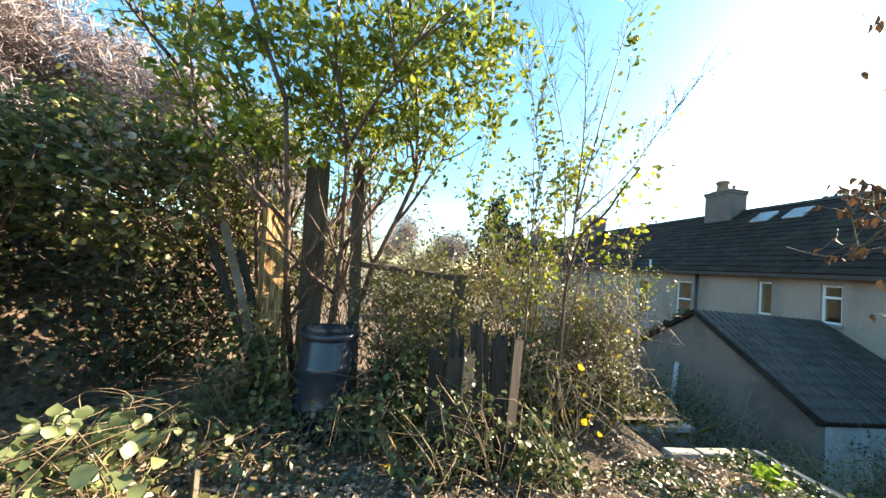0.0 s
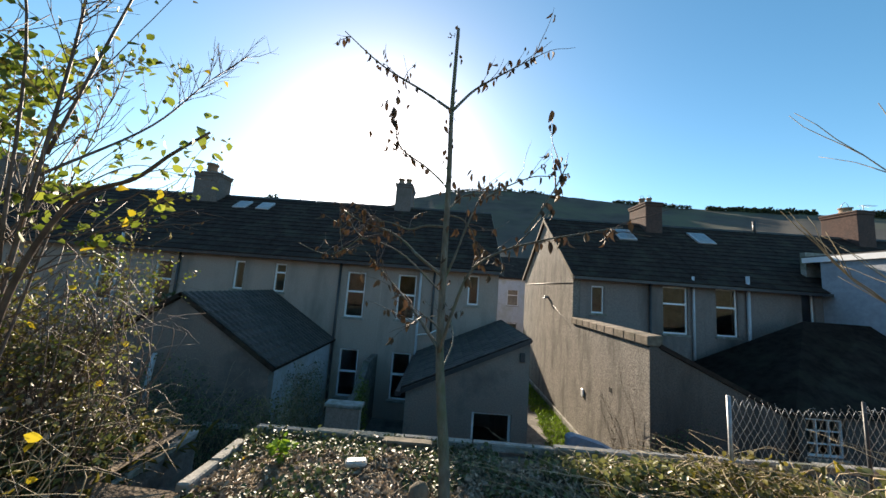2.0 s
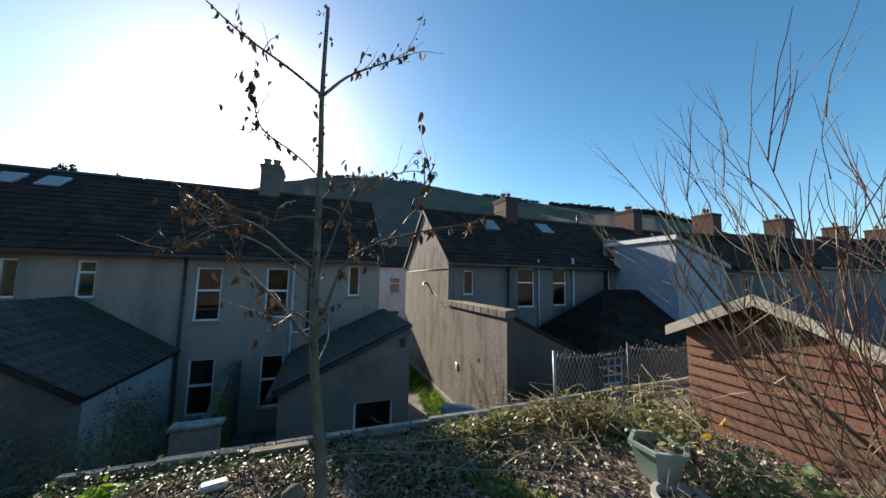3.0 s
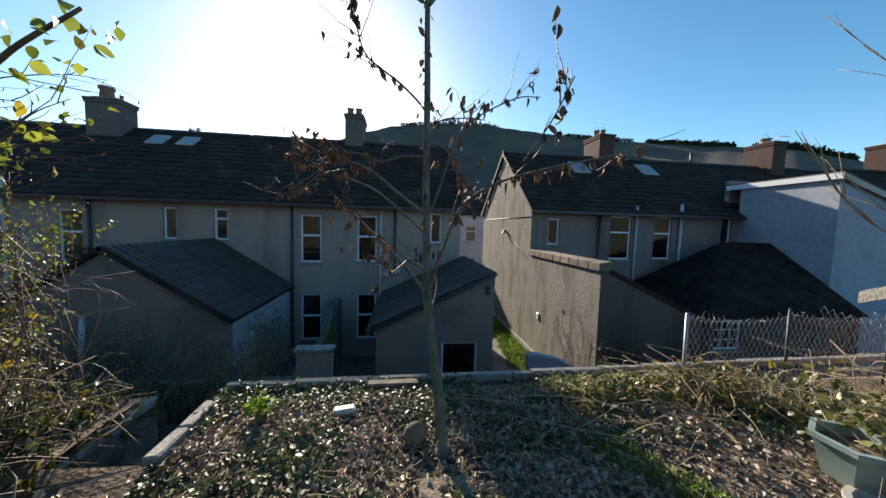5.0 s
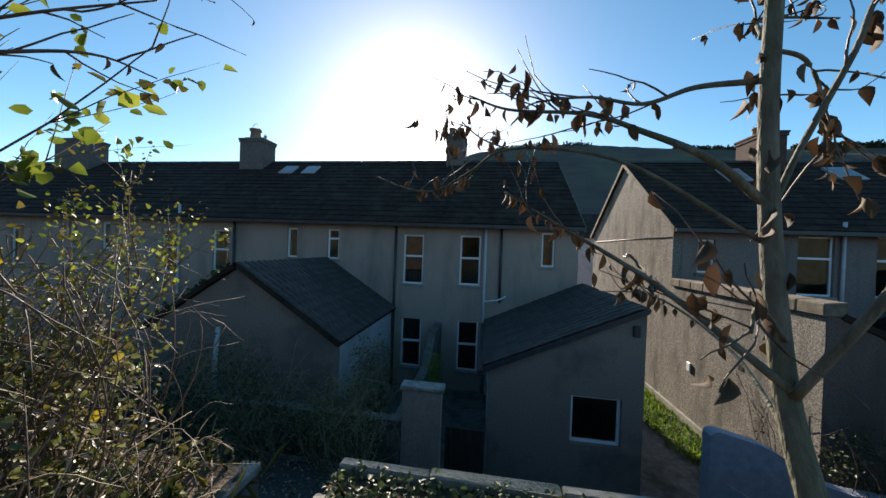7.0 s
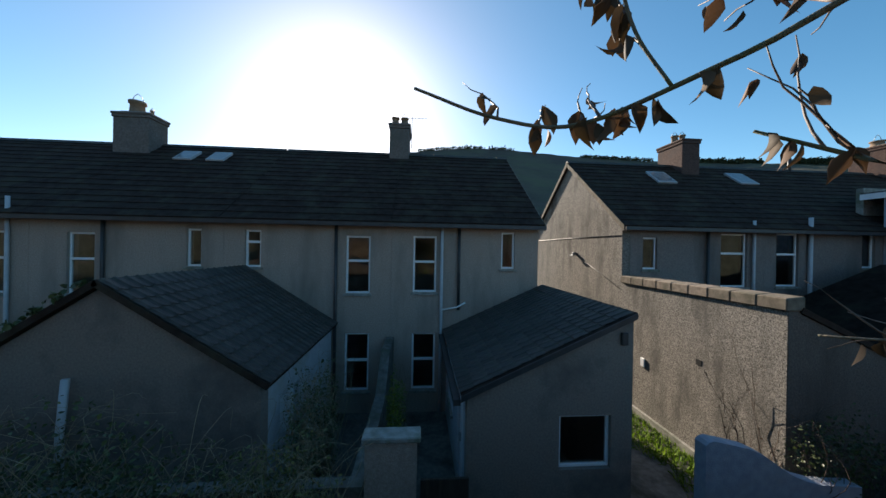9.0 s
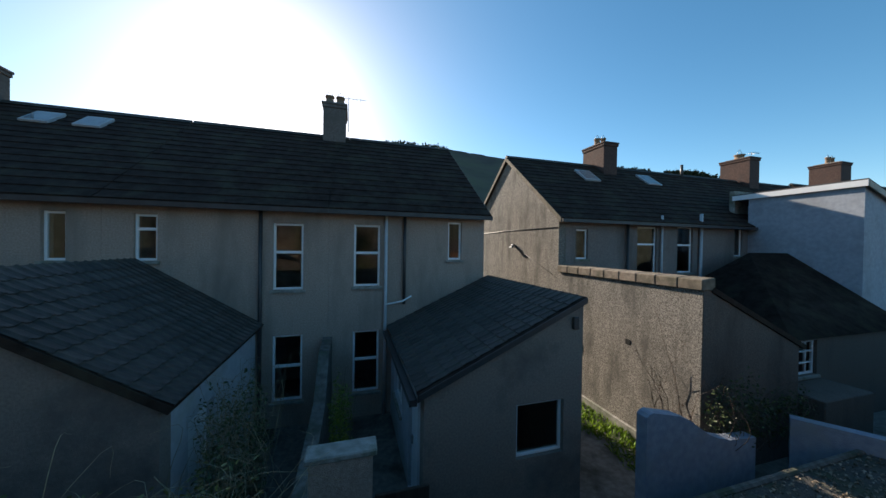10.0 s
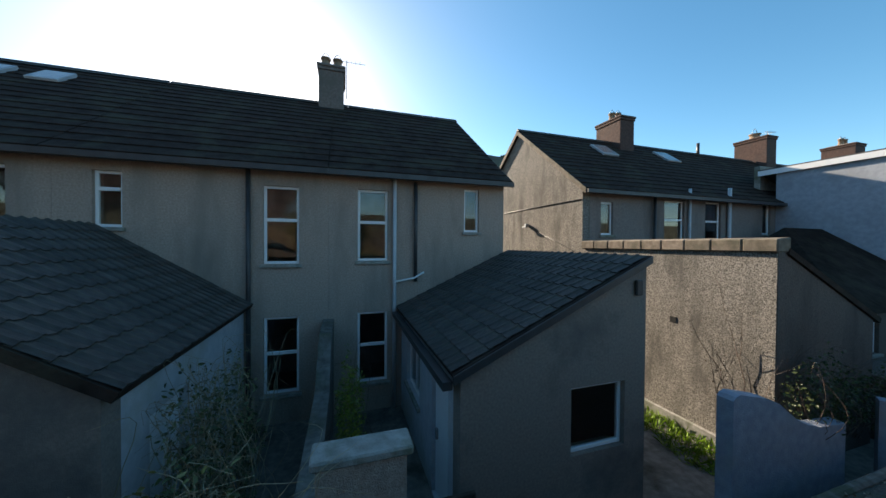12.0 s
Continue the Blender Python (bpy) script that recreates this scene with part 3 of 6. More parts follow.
def house(x0, x1, front, ridge_y, ridge_z, eave_z, depth, wins, label, render_mat=RENDER_A, left_gable=False, right_gable=False, group="houses of the terrace"):
    """One house of a terrace: wins are (x0, x1, z0, z1, transom)."""
    h = empty("terrace_house", label, "house", group)
    back = front + depth
    part("wall", pierced(bmesh.new(), x0 + 0.002, x1 - 0.002, 0, eave_z, front, front + 0.3, [w[:4] for w in wins]), render_mat, h)
    part("back_wall", boxes((x0 + 0.002, x1 - 0.002, back - 0.3, back, 0, eave_z)), render_mat, h)
    part("room_wall", boxes((x0 + 0.002, x1 - 0.002, front + 3.0, front + 3.1, 0, eave_z)), ROOM, h)
    part("upper_floor", boxes((x0 + 0.25, x1 - 0.25, front + 0.3, front + 3.0, 2.62, 2.86)), ROOM, h)
    gable = [(front + 0.302, 0), (back - 0.302, 0), (back - 0.302, eave_z), (ridge_y, ridge_z - 0.17), (front + 0.302, eave_z)]
    for gx, is_open in ((x0, left_gable), (x1, right_gable)):
        if is_open:
            lo, hi = (gx, gx + 0.28) if gx == x0 else (gx - 0.28, gx)
            bm = prism(bmesh.new(), [(front - 0.004, 0), (back + 0.004, 0), (back + 0.004, eave_z), (ridge_y, ridge_z - 0.14), (front - 0.004, eave_z)], "x", lo - (0.006 if gx == x0 else 0), hi + (0.006 if gx == x1 else 0))
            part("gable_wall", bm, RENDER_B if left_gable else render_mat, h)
        else:
            part("party_wall", prism(bmesh.new(), gable, "x", gx + (0.004 if gx == x0 else -0.11), gx + (0.11 if gx == x0 else -0.004)), ROOM, h)
    over = 0.26
    slope = (ridge_z - eave_z) / (ridge_y - front)
    a = x0 - (0.12 if left_gable else -0.001)
    b = x1 + (0.12 if right_gable else -0.001)
    zf = eave_z - over * slope + 0.1
    bm = slab(bmesh.new(), [(a, front - over, zf), (b, front - over, zf), (b, ridge_y, ridge_z), (a, ridge_y, ridge_z)], 0.1)
    roof = part("roof", bm, SLATE, h)
    bm = slab(bmesh.new(), [(a, back + over, zf), (a, ridge_y + 0.003, ridge_z), (b, ridge_y + 0.003, ridge_z), (b, back + over, zf)], 0.1)
    part("rear_roof", bm, SLATE, h)
    # courses of tiles: thin lipped strips up the slope
    n = 15
    bm = bmesh.new()
    run, rise = ridge_y - (front - over), ridge_z - zf
    for k in range(n):
        s0, s1 = k / n, (k + 1) / n
        p0 = (front - over + run * s0, zf + rise * s0)
        p1 = (front - over + run * s1, zf + rise * s1)
        nrm = Vector((-rise, run)).normalized()
        q = [(p0[0] + nrm.x * 0.006, p0[1] + nrm.y * 0.006), (p1[0] + nrm.x * 0.006, p1[1] + nrm.y * 0.006), (p1[0] + nrm.x * 0.012, p1[1] + nrm.y * 0.012), (p0[0] + nrm.x * 0.034, p0[1] + nrm.y * 0.034)]
        prism(bm, q, "x", a + 0.01, b - 0.01)
    tagged(part("roof_tiling", bm, SLATE, roof), kind="stuff")
    bm = bmesh.new()
    k = a
    while k < b - 0.05:
        e = min(k + 0.45, b)
        prism(bm, [(ridge_y - 0.13, ridge_z - 0.03), (ridge_y, ridge_z + 0.1), (ridge_y + 0.13, ridge_z - 0.03)], "x", k + 0.004, e - 0.004)
        k = e
    tagged(part("ridge_capping", bm, TILE, roof), kind="stuff")
    gy = front - over - 0.05
    bm = boxes((a, b, gy - 0.05, gy + 0.06, zf - 0.13, zf - 0.02))
    part("gutter", bm, PIPE_DARK, h)
    if left_gable or right_gable:
        gx = a if left_gable else b
        bm = bmesh.new()
        for sgn, y_end in ((-1, front - over), (1, back + over)):
            prism(bm, [(y_end, zf - 0.16), (ridge_y, ridge_z - 0.16), (ridge_y, ridge_z + 0.02), (y_end, zf + 0.02)], "x", gx - 0.015, gx + 0.015)
        part("barge_board", bm, COPING, h)
    for w in wins:
        window(h, *w[:4], front, w[4])
    return h


def tall(x, z=3.56):
    return (x, x + 0.70, z, z + 1.68, z + 0.95)


GREY = "two-storey terrace house in grey roughcast under dark tiles"
a_args = dict(front=0.0, ridge_y=4.1, ridge_z=8.8, eave_z=5.72, depth=6.7)
h1 = house(-0.63, 3.75, **a_args, right_gable=True, label="end house of the terrace in grey roughcast under dark tiles",
           wins=[(0.0, 0.69, 3.6, 5.26, 4.5), (2.63, 3.04, 4.32, 5.42, None), (0.0, 0.69, 0.74, 2.4, 1.62)])
h2 = house(-5.3, -0.63, **a_args, label=GREY, wins=[tall(-1.94, 3.55), (-4.74, -4.3, 4.28, 5.34, 5.0), (-1.94, -1.24, 0.72, 2.4, 1.6)])
h3 = house(-10.3, -5.3, **a_args, label=GREY, wins=[tall(-9.36, 3.5), (-6.3, -5.9, 4.28, 5.34, None)])
h4 = house(-15.0, -10.3, **a_args, label=GREY, wins=[tall(-11.6, 3.5), (-14.4, -14.0, 4.28, 5.34, None)])
h5 = house(-20.0, -15.0, **a_args, label=GREY, wins=[tall(-19.0, 3.5), (-16.0, -15.6, 4.28, 5.34, None)])
h6 = house(-25.0, -20.0, **a_args, label=GREY, wins=[tall(-21.6, 3.5), (-24.4, -24.0, 4.28, 5.34, None)])
h7 = house(-30.0, -25.0, **a_args, label=GREY, wins=[tall(-29.0, 3.5)])
h8 = house(-35.0, -30.0, **a_args, label=GREY, left_gable=True, wins=[tall(-31.6, 3.5)])
chimney(h1, -1.13, -0.33, 4.5, 8.2, 10.04, CH_RENDER, ((0.27, 0.15, 0.24), (0.75, 0.15, 0.24)), aerial=True, deep=0.72, pot_at=-0.5)
chimney(h3, -11.4, -10.12, 3.86, 8.2, 9.85, CH_RENDER, ((0.38, 0.25, 0.52), (0.8, 0.07, 0.2)))
chimney(h6, -22.6, -20.35, 3.8, 8.2, 9.95, CH_RENDER, ((0.32, 0.15, 0.34), (0.6, 0.18, 0.3)), aerial=True)
chimney(h8, -33.0, -30.9, 3.8, 8.2, 10.0, CH_RENDER)
pipe(h1, 0.84, -0.07, 0.1, 5.6, mat=PIPE_GREY)
pipe(h1, 1.35, -0.07, 3.1, 5.5)
tubes("waste_pipe", [([(0.84, -0.09, 3.1), (1.3, -0.11, 3.18), (1.55, -0.11, 3.32)], 0.025, 0.025)], UPVC, h1, sides=8)
pipe(h2, -2.2, -0.07, 0.1, 5.6)
pipe(h3, -8.4, -0.07, 2.5, 5.6)
pipe(h4, -10.75, -0.07, 0.1, 6.1, mat=PIPE_GREY)
for hh, xx in ((h3, -8.9), (h3, -7.75)):
    bm = slab(bmesh.new(), [(xx, 2.9, 5.72 + 2.9 * 0.751 + 0.14), (xx + 0.62, 2.9, 5.72 + 2.9 * 0.751 + 0.14), (xx + 0.62, 3.5, 5.72 + 3.5 * 0.751 + 0.14), (xx, 3.5, 5.72 + 3.5 * 0.751 + 0.14)], 0.1)
    sk = part("roof_window", bm, PIPE_GREY, hh)
    bm = slab(bmesh.new(), [(xx + 0.05, 2.95, 5.72 + 2.95 * 0.751 + 0.15), (xx + 0.57, 2.95, 5.72 + 2.95 * 0.751 + 0.15), (xx + 0.57, 3.45, 5.72 + 3.45 * 0.751 + 0.15), (xx + 0.05, 3.45, 5.72 + 3.45 * 0.751 + 0.15)], 0.012)
    part("pane", bm, GLASS, sk)

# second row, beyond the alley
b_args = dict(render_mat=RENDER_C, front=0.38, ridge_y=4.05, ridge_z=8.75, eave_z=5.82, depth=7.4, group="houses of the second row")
b1 = house(6.69, 11.65, **b_args, left_gable=True, label="end terrace house with a sunlit buff roughcast gable",
           wins=[(7.39, 7.88, 4.34, 5.38, None), (10.1, 11.05, 3.78, 5.56, 4.9)])
b2 = house(11.65, 16.6, **b_args, label=GREY, wins=[(12.1, 12.92, 3.82, 5.6, 4.9), (15.3, 15.8, 4.48, 5.7, None)])
b3 = house(16.6, 21.6, **b_args, label=GREY, wins=[])


def terrace_at(x):
    """The row climbs gently with the street."""
    rise = 0.045 * max(0.0, x - 22.0)
    return dict(b_args, ridge_z=b_args["ridge_z"] + rise, eave_z=b_args["eave_z"] + rise)


b4 = house(21.6, 26.6, **terrace_at(22.5), label=GREY, wins=[tall(22.4, 3.7)])
b5 = house(26.6, 31.6, **terrace_at(26.6), label=GREY, wins=[tall(27.4, 3.7)])
b6 = house(31.6, 36.6, **terrace_at(31.6), label=GREY, wins=[tall(32.4, 3.7)])
b7 = house(36.6, 48.0, **terrace_at(38.0), label=GREY, wins=[tall(38.4, 3.7)])
for k in range(9):
    x = 48.0 + 5.0 * k
    b_more = house(x, x + 5.0, **terrace_at(x), label=GREY, wins=[tall(x + 0.8, 5.0)], right_gable=k == 8)
    if k % 2 == 0:
        chimney(b_more, x + 3.6, x + 4.6, 4.1, terrace_at(x)["ridge_z"] - 0.6, terrace_at(x)["ridge_z"] + 1.3, BRICK, deep=0.8)
chimney(b1, 11.38, 12.18, 4.1, 8.2, 9.82, BRICK, ((0.3, 0.14, 0.3), (0.75, 0.12, 0.36)), deep=0.7)
chimney(b3, 21.6, 22.42, 4.15, 8.2, 10.1, BRICK, ((0.5, 0.24, 0.26),), aerial=True, deep=0.75)
chimney(b5, 30.2, 31.3, 4.1, 8.8, 10.6, BRICK, deep=0.75)
chimney(b7, 40.6, 42.2, 4.1, 9.2, 11.1, BRICK, deep=0.75)
pipe(b1, 9.58, 0.3, 0.2, 5.7)
pipe(b2, 13.25, 0.3, 0.2, 6.15, mat=PIPE_GREY, r=0.06)
pipe(b1, 11.2, 0.3, 2.5, 6.0, mat=PIPE_GREY)
pipe(b3, 17.2, 4.0, 8.6, 9.35, r=0.07)
for hh, xx, yy in ((b1, 9.7, 2.6), (b2, 13.4, 2.7)):
    k = (8.75 - 5.82) / 3.67
    z = lambda y: 5.82 + (y - 0.38) * k
    bm = slab(bmesh.new(), [(xx, yy, z(yy) + 0.14), (xx + 0.8, yy, z(yy) + 0.14), (xx + 0.8, yy + 0.75, z(yy + 0.75) + 0.14), (xx, yy + 0.75, z(yy + 0.75) + 0.14)], 0.1)
    sk = part("roof_window", bm, PIPE_GREY, hh)
    bm = slab(bmesh.new(), [(xx + 0.06, yy + 0.06, z(yy + 0.06) + 0.15), (xx + 0.74, yy + 0.06, z(yy + 0.06) + 0.15), (xx + 0.74, yy + 0.69, z(yy + 0.69) + 0.15), (xx + 0.06, yy + 0.69, z(yy + 0.69) + 0.15)], 0.012)
    part("pane", bm, GLASS, sk)
# thin cable and a small lamp on the gable
tubes("cable", [([(6.67, 0.42, 5.42), (6.67, 4.0, 5.44), (6.67, 7.7, 5.4)], 0.014, 0.014)], PIPE_DARK, b1)
tubes("cable", [([(6.67, 3.4, 4.75), (6.67, 1.5, 4.1), (6.67, 0.45, 3.7)], 0.008, 0.008)], PIPE_DARK, b1)
bm = boxes((6.52, 6.68, 3.25, 3.37, 4.72, 4.84), bevel=0.02)
box(bm, 6.46, 6.54, 3.18, 3.44, 4.68, 4.74, 0.01)
part("wall_lamp", bm, METAL, b1)
# white rear wing on the second row
wing = empty("white_rear_wing", "tall white-painted flat-roofed rear wing of a terrace house", "house wing")
WX, WY = 16.1, -2.75
# wall wears the shade-tinted white rather than the plain one
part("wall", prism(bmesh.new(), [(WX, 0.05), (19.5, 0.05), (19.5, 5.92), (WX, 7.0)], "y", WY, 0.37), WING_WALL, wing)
part("roof", prism(bmesh.new(), [(WX - 0.08, 7.03), (19.7, 5.86), (19.7, 5.98), (WX - 0.08, 7.15)], "y", WY - 0.1, 0.9), FELT, wing)
part("fascia", boxes((WX - 0.11, WX - 0.08, WY - 0.1, 0.9, 6.9, 7.1)), UPVC, wing)
part("barge_board", prism(bmesh.new(), [(WX - 0.08, 6.88), (19.7, 5.7), (19.7, 5.88), (WX - 0.08, 7.08)], "y", WY - 0.13, WY - 0.1), FASCIA, wing)
part("parapet", boxes((WX + 0.05, 19.2, 0.9, 1.1, 6.3, 7.35)), CONCRETE, wing)
# a house beyond the gap between the rows
fh = empty("far_house", "pale rendered house across the street", "house")
part("wall", pierced(bmesh.new(), 0.5, 13, -1, 6.2, 17.0, 17.3, [(5.4, 6.4, 3.6, 5.0), (7.4, 8.4, 3.6, 5.0), (7.4, 8.4, 0.6, 2.1), (5.4, 6.4, 0.6, 2.1)]), WHITE_WALL, fh)
part("back_wall", boxes((0.5, 13, 17.6, 17.8, -1, 6.2)), ROOM, fh)
part("roof", slab(bmesh.new(), [(0.2, 16.7, 6.1), (13.2, 16.7, 6.1), (13.2, 20.5, 8.4), (0.2, 20.5, 8.4)], 0.12), SLATE, fh)
for wx, wz in ((5.4, 3.6), (7.4, 3.6), (7.4, 0.6), (5.4, 0.6)):
    window(fh, wx, wx + 1.0, wz, wz + 1.45, 17.0, wz + 0.95)

# ---- rear extensions ----


def tile_mesh():
    """One interlocking roof tile with a rounded roll along its edge, 0.20 by 0.33."""
    prof = [(0, 0), (0.025, 0.01), (0.045, 0.03), (0.075, 0.03), (0.095, 0.01), (0.13, 0.004), (0.198, 0.0)]
    vs, fs = [], []
    for v, lift in ((0, 0.024), (0.33, 0.004)):
        for u, h in prof:
            vs.append((u, v, h + lift))
    n = len(prof)
    fs += [(i, i + 1, n + i + 1, n + i) for i in range(n - 1)]
    base = len(vs)
    vs += [(u, 0, 0) for u, h in prof]
    fs += [(i + 1, i, base + i, base + i + 1) for i in range(n - 1)]
    me = bpy.data.meshes.new("roof_tile")
    me.from_pydata(vs, [], fs)
    me.materials.append(TILE)
    return me


TILE_MESH = tile_mesh()


def tiled(roof, corner, along, up, n_along, n_up, step_u=0.2, step_v=0.27):
    """Lays tiles as parts over a slope: along is the eaves' way, up the way up the slope."""
    u, v = Vector(along).normalized(), Vector(up).normalized()
    w = u.cross(v)
    rot = Matrix((u, v, w)).transposed().to_4x4()
    if w.z < 0:
        raise ValueError("tiles face down")
    for j in range(n_up):
        for i in range(n_along):
            ob = new("roof_tile", TILE_MESH)
            ob.parent = roof
            ob.matrix_basis = Matrix.Translation(Vector(corner) + u * step_u * i + v * step_v * j) @ rot


# E1: lean-to against the end house, high on the alley side
e1 = empty("rear_extension", "single-storey roughcast rear extension with a tiled lean-to roof", "extension")
X0, X1, YF = 1.03, 3.94, -4.0
ZL, ZH = 2.44, 3.76
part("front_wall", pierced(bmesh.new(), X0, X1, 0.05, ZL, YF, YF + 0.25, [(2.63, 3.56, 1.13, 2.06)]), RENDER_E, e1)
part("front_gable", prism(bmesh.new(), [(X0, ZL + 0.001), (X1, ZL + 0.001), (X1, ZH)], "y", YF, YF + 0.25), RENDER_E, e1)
part("side_wall", pierced(bmesh.new(), YF + 0.252, -0.002, 0.05, ZL, X0, X0 + 0.22, [(-3.55, -2.75, 0.1, 2.1), (-1.9, -0.7, 1.0, 2.1)], axis="x"), WHITE_WALL, e1)
part("alley_wall", boxes((X1 - 0.25, X1, YF + 0.252, -0.002, 0.05, ZH)), RENDER_E, e1)
window(e1, 2.63, 3.56, 1.13, 2.06, YF, sill=False)
window(e1, -1.9, -0.7, 1.0, 2.1, X0, across="x", bars=(("v", -1.3),))
door = part("door", boxes((X0 + 0.06, X0 + 0.11, -3.55, -2.75, 0.1, 2.1), bevel=0.01), UPVC, e1, "white side door")
part("handle", boxes((X0 + 0.02, X0 + 0.06, -2.92, -2.86, 1.0, 1.16), bevel=0.008), METAL, door)
k = (ZH - ZL) / (X1 - X0)
ro = part("roof", slab(bmesh.new(), [(X0 - 0.12, YF - 0.07, ZL - 0.12 * k + 0.09), (X1 + 0.01, YF - 0.07, ZH + 0.01 * k + 0.09), (X1 + 0.01, -0.004, ZH + 0.01 * k + 0.09), (X0 - 0.12, -0.004, ZL - 0.12 * k + 0.09)], 0.08), SLATE, e1)
part("gutter", boxes((X0 - 0.24, X0 - 0.12, YF - 0.06, -0.1, ZL - 0.14, ZL - 0.04)), PIPE_DARK, e1)
part("barge_board", prism(bmesh.new(), [(X0 - 0.12, ZL - 0.12 * k - 0.02), (X1 + 0.01, ZH + 0.01 * k - 0.02), (X1 + 0.01, ZH + 0.01 * k + 0.08), (X0 - 0.12, ZL - 0.12 * k + 0.08)], "y", YF - 0.095, YF - 0.07), PIPE_DARK, e1)
part("alarm_box", boxes((3.7, 3.82, YF - 0.06, YF, 3.28, 3.5), bevel=0.015), PIPE_DARK, e1)
E1_ROOF = (ro, (X0 - 0.12, -0.02, ZL - 0.12 * k + 0.096), (0, -1, 0), (1, 0, k))

# E2: shared gabled extension
e2 = empty("rear_extension", "gabled rear extension in brown roughcast shared by two houses", "extension")
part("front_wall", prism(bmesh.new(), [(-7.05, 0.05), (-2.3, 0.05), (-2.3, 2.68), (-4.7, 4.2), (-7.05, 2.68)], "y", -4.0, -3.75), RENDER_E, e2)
part("side_wall", pierced(bmesh.new(), -3.748, -0.002, 0.05, 2.68, -2.52, -2.3, [(-3.3, -2.4, 0.1, 2.1)], axis="x"), WHITE_WALL, e2)
part("side_wall", boxes((-7.05, -6.8, -3.748, -0.002, 0.05, 2.68)), WHITE_WALL, e2)
part("door", boxes((-2.46, -2.41, -3.3, -2.4, 0.1, 2.1), bevel=0.01), UPVC, e2, "white side door")
k2 = (4.2 - 2.68) / 2.4
rr = part("roof", slab(bmesh.new(), [(-2.12, -4.1, 2.68 - 0.18 * k2 + 0.14), (-2.12, -0.004, 2.68 - 0.18 * k2 + 0.14), (-4.7, -0.004, 4.2 + 0.14), (-4.7, -4.1, 4.2 + 0.14)], 0.1), SLATE, e2)
rl = part("roof", slab(bmesh.new(), [(-7.23, -4.1, 2.68 - 0.18 * k2 + 0.14), (-4.704, -4.1, 4.2 + 0.14), (-4.704, -0.004, 4.2 + 0.14), (-7.23, -0.004, 2.68 - 0.18 * k2 + 0.14)], 0.1), SLATE, e2)
E2_ROOF = (rr, (-2.12, -4.08, 2.68 - 0.18 * k2 + 0.146), (0, 1, 0), (-1, 0, k2))

# E3: extension of the second row, with a high coped wall along the alley
e3 = empty("rear_extension", "lean-to extension with a tall stained roughcast wall", "extension")
YB = -4.15
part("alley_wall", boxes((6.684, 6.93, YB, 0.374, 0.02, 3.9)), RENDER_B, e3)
part("plinth", boxes((6.6, 6.684, YB + 0.01, 7.5, 0.02, 0.3), bevel=0.01), CONCRETE, e3)
# shaded copy of the alley wall's roughcast; a thin skin carries it round the end
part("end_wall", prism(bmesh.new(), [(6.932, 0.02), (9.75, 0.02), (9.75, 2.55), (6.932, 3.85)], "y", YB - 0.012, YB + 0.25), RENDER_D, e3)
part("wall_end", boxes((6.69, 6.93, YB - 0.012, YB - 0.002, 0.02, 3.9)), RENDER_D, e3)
part("roof", slab(bmesh.new(), [(6.935, YB - 0.05, 3.97), (9.95, YB - 0.05, 2.58), (9.95, 0.37, 2.58), (6.935, 0.37, 3.97)], 0.1), SLATE, e3)
part("side_wall", boxes((9.5, 9.75, YB + 0.252, 0.37, 0.02, 2.52)), WHITE_WALL, e3)
yy = YB - 0.04
rng = random.Random(8)
for i in range(9):
    w = 0.505
    bm = boxes((6.62, 6.99, yy + 0.006, yy + w - 0.006, 3.903, 4.13), bevel=0.02)
    for v in bm.verts:
        if v.co.z > 4.1:
            v.co.z += 0.03 if v.co.x > 6.8 else 0.0
        v.co.z += 0.0
    part("coping_stone", bm, COPING, e3)
    yy += w
# solid plate on the wall; its black stands in for the hole's shade
part("air_vent", boxes((6.674, 6.684, -2.5, -2.36, 2.3, 2.43), bevel=0.003), VENT, e3)
part("meter_box", boxes((6.64, 6.684, -0.73, -0.58, 1.6, 1.84), bevel=0.008), UPVC, e3)
# E4: next extension with a dark hipped roof and a small-paned window
e4 = empty("rear_extension", "low rear extension with a dark hipped roof and small-paned window", "extension")
# white-painted walls coloured dark for the shade they stand in
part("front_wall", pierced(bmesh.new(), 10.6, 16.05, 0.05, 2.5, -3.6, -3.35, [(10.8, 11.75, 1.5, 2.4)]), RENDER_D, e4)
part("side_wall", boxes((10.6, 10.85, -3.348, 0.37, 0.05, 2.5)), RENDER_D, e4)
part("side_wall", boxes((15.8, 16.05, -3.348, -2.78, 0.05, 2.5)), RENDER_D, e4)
bm = bmesh.new()
v = [bm.verts.new(p) for p in ((10.4, -3.75, 2.5), (16.09, -3.75, 2.5), (16.09, -0.9, 4.65), (13.9, -0.9, 4.65), (10.4, 0.37, 2.5), (16.09, 0.37, 4.2))]
bm.faces.new((v[0], v[1], v[2], v[3]))
bm.faces.new((v[0], v[3], v[4]))
bm.faces.new((v[3], v[2], v[5], v[4]))
bmesh.ops.solidify(bm, geom=bm.faces[:], thickness=0.1)
part("roof", bm, SLATE, e4)
# porch takes the same shade-darkened colour
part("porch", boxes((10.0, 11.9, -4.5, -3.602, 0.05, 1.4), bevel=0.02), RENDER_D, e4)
window(e4, 10.8, 11.75, 1.5, 2.4, -3.6, bars=(("v", 11.12), ("v", 11.43), ("h", 1.8), ("h", 2.1)))

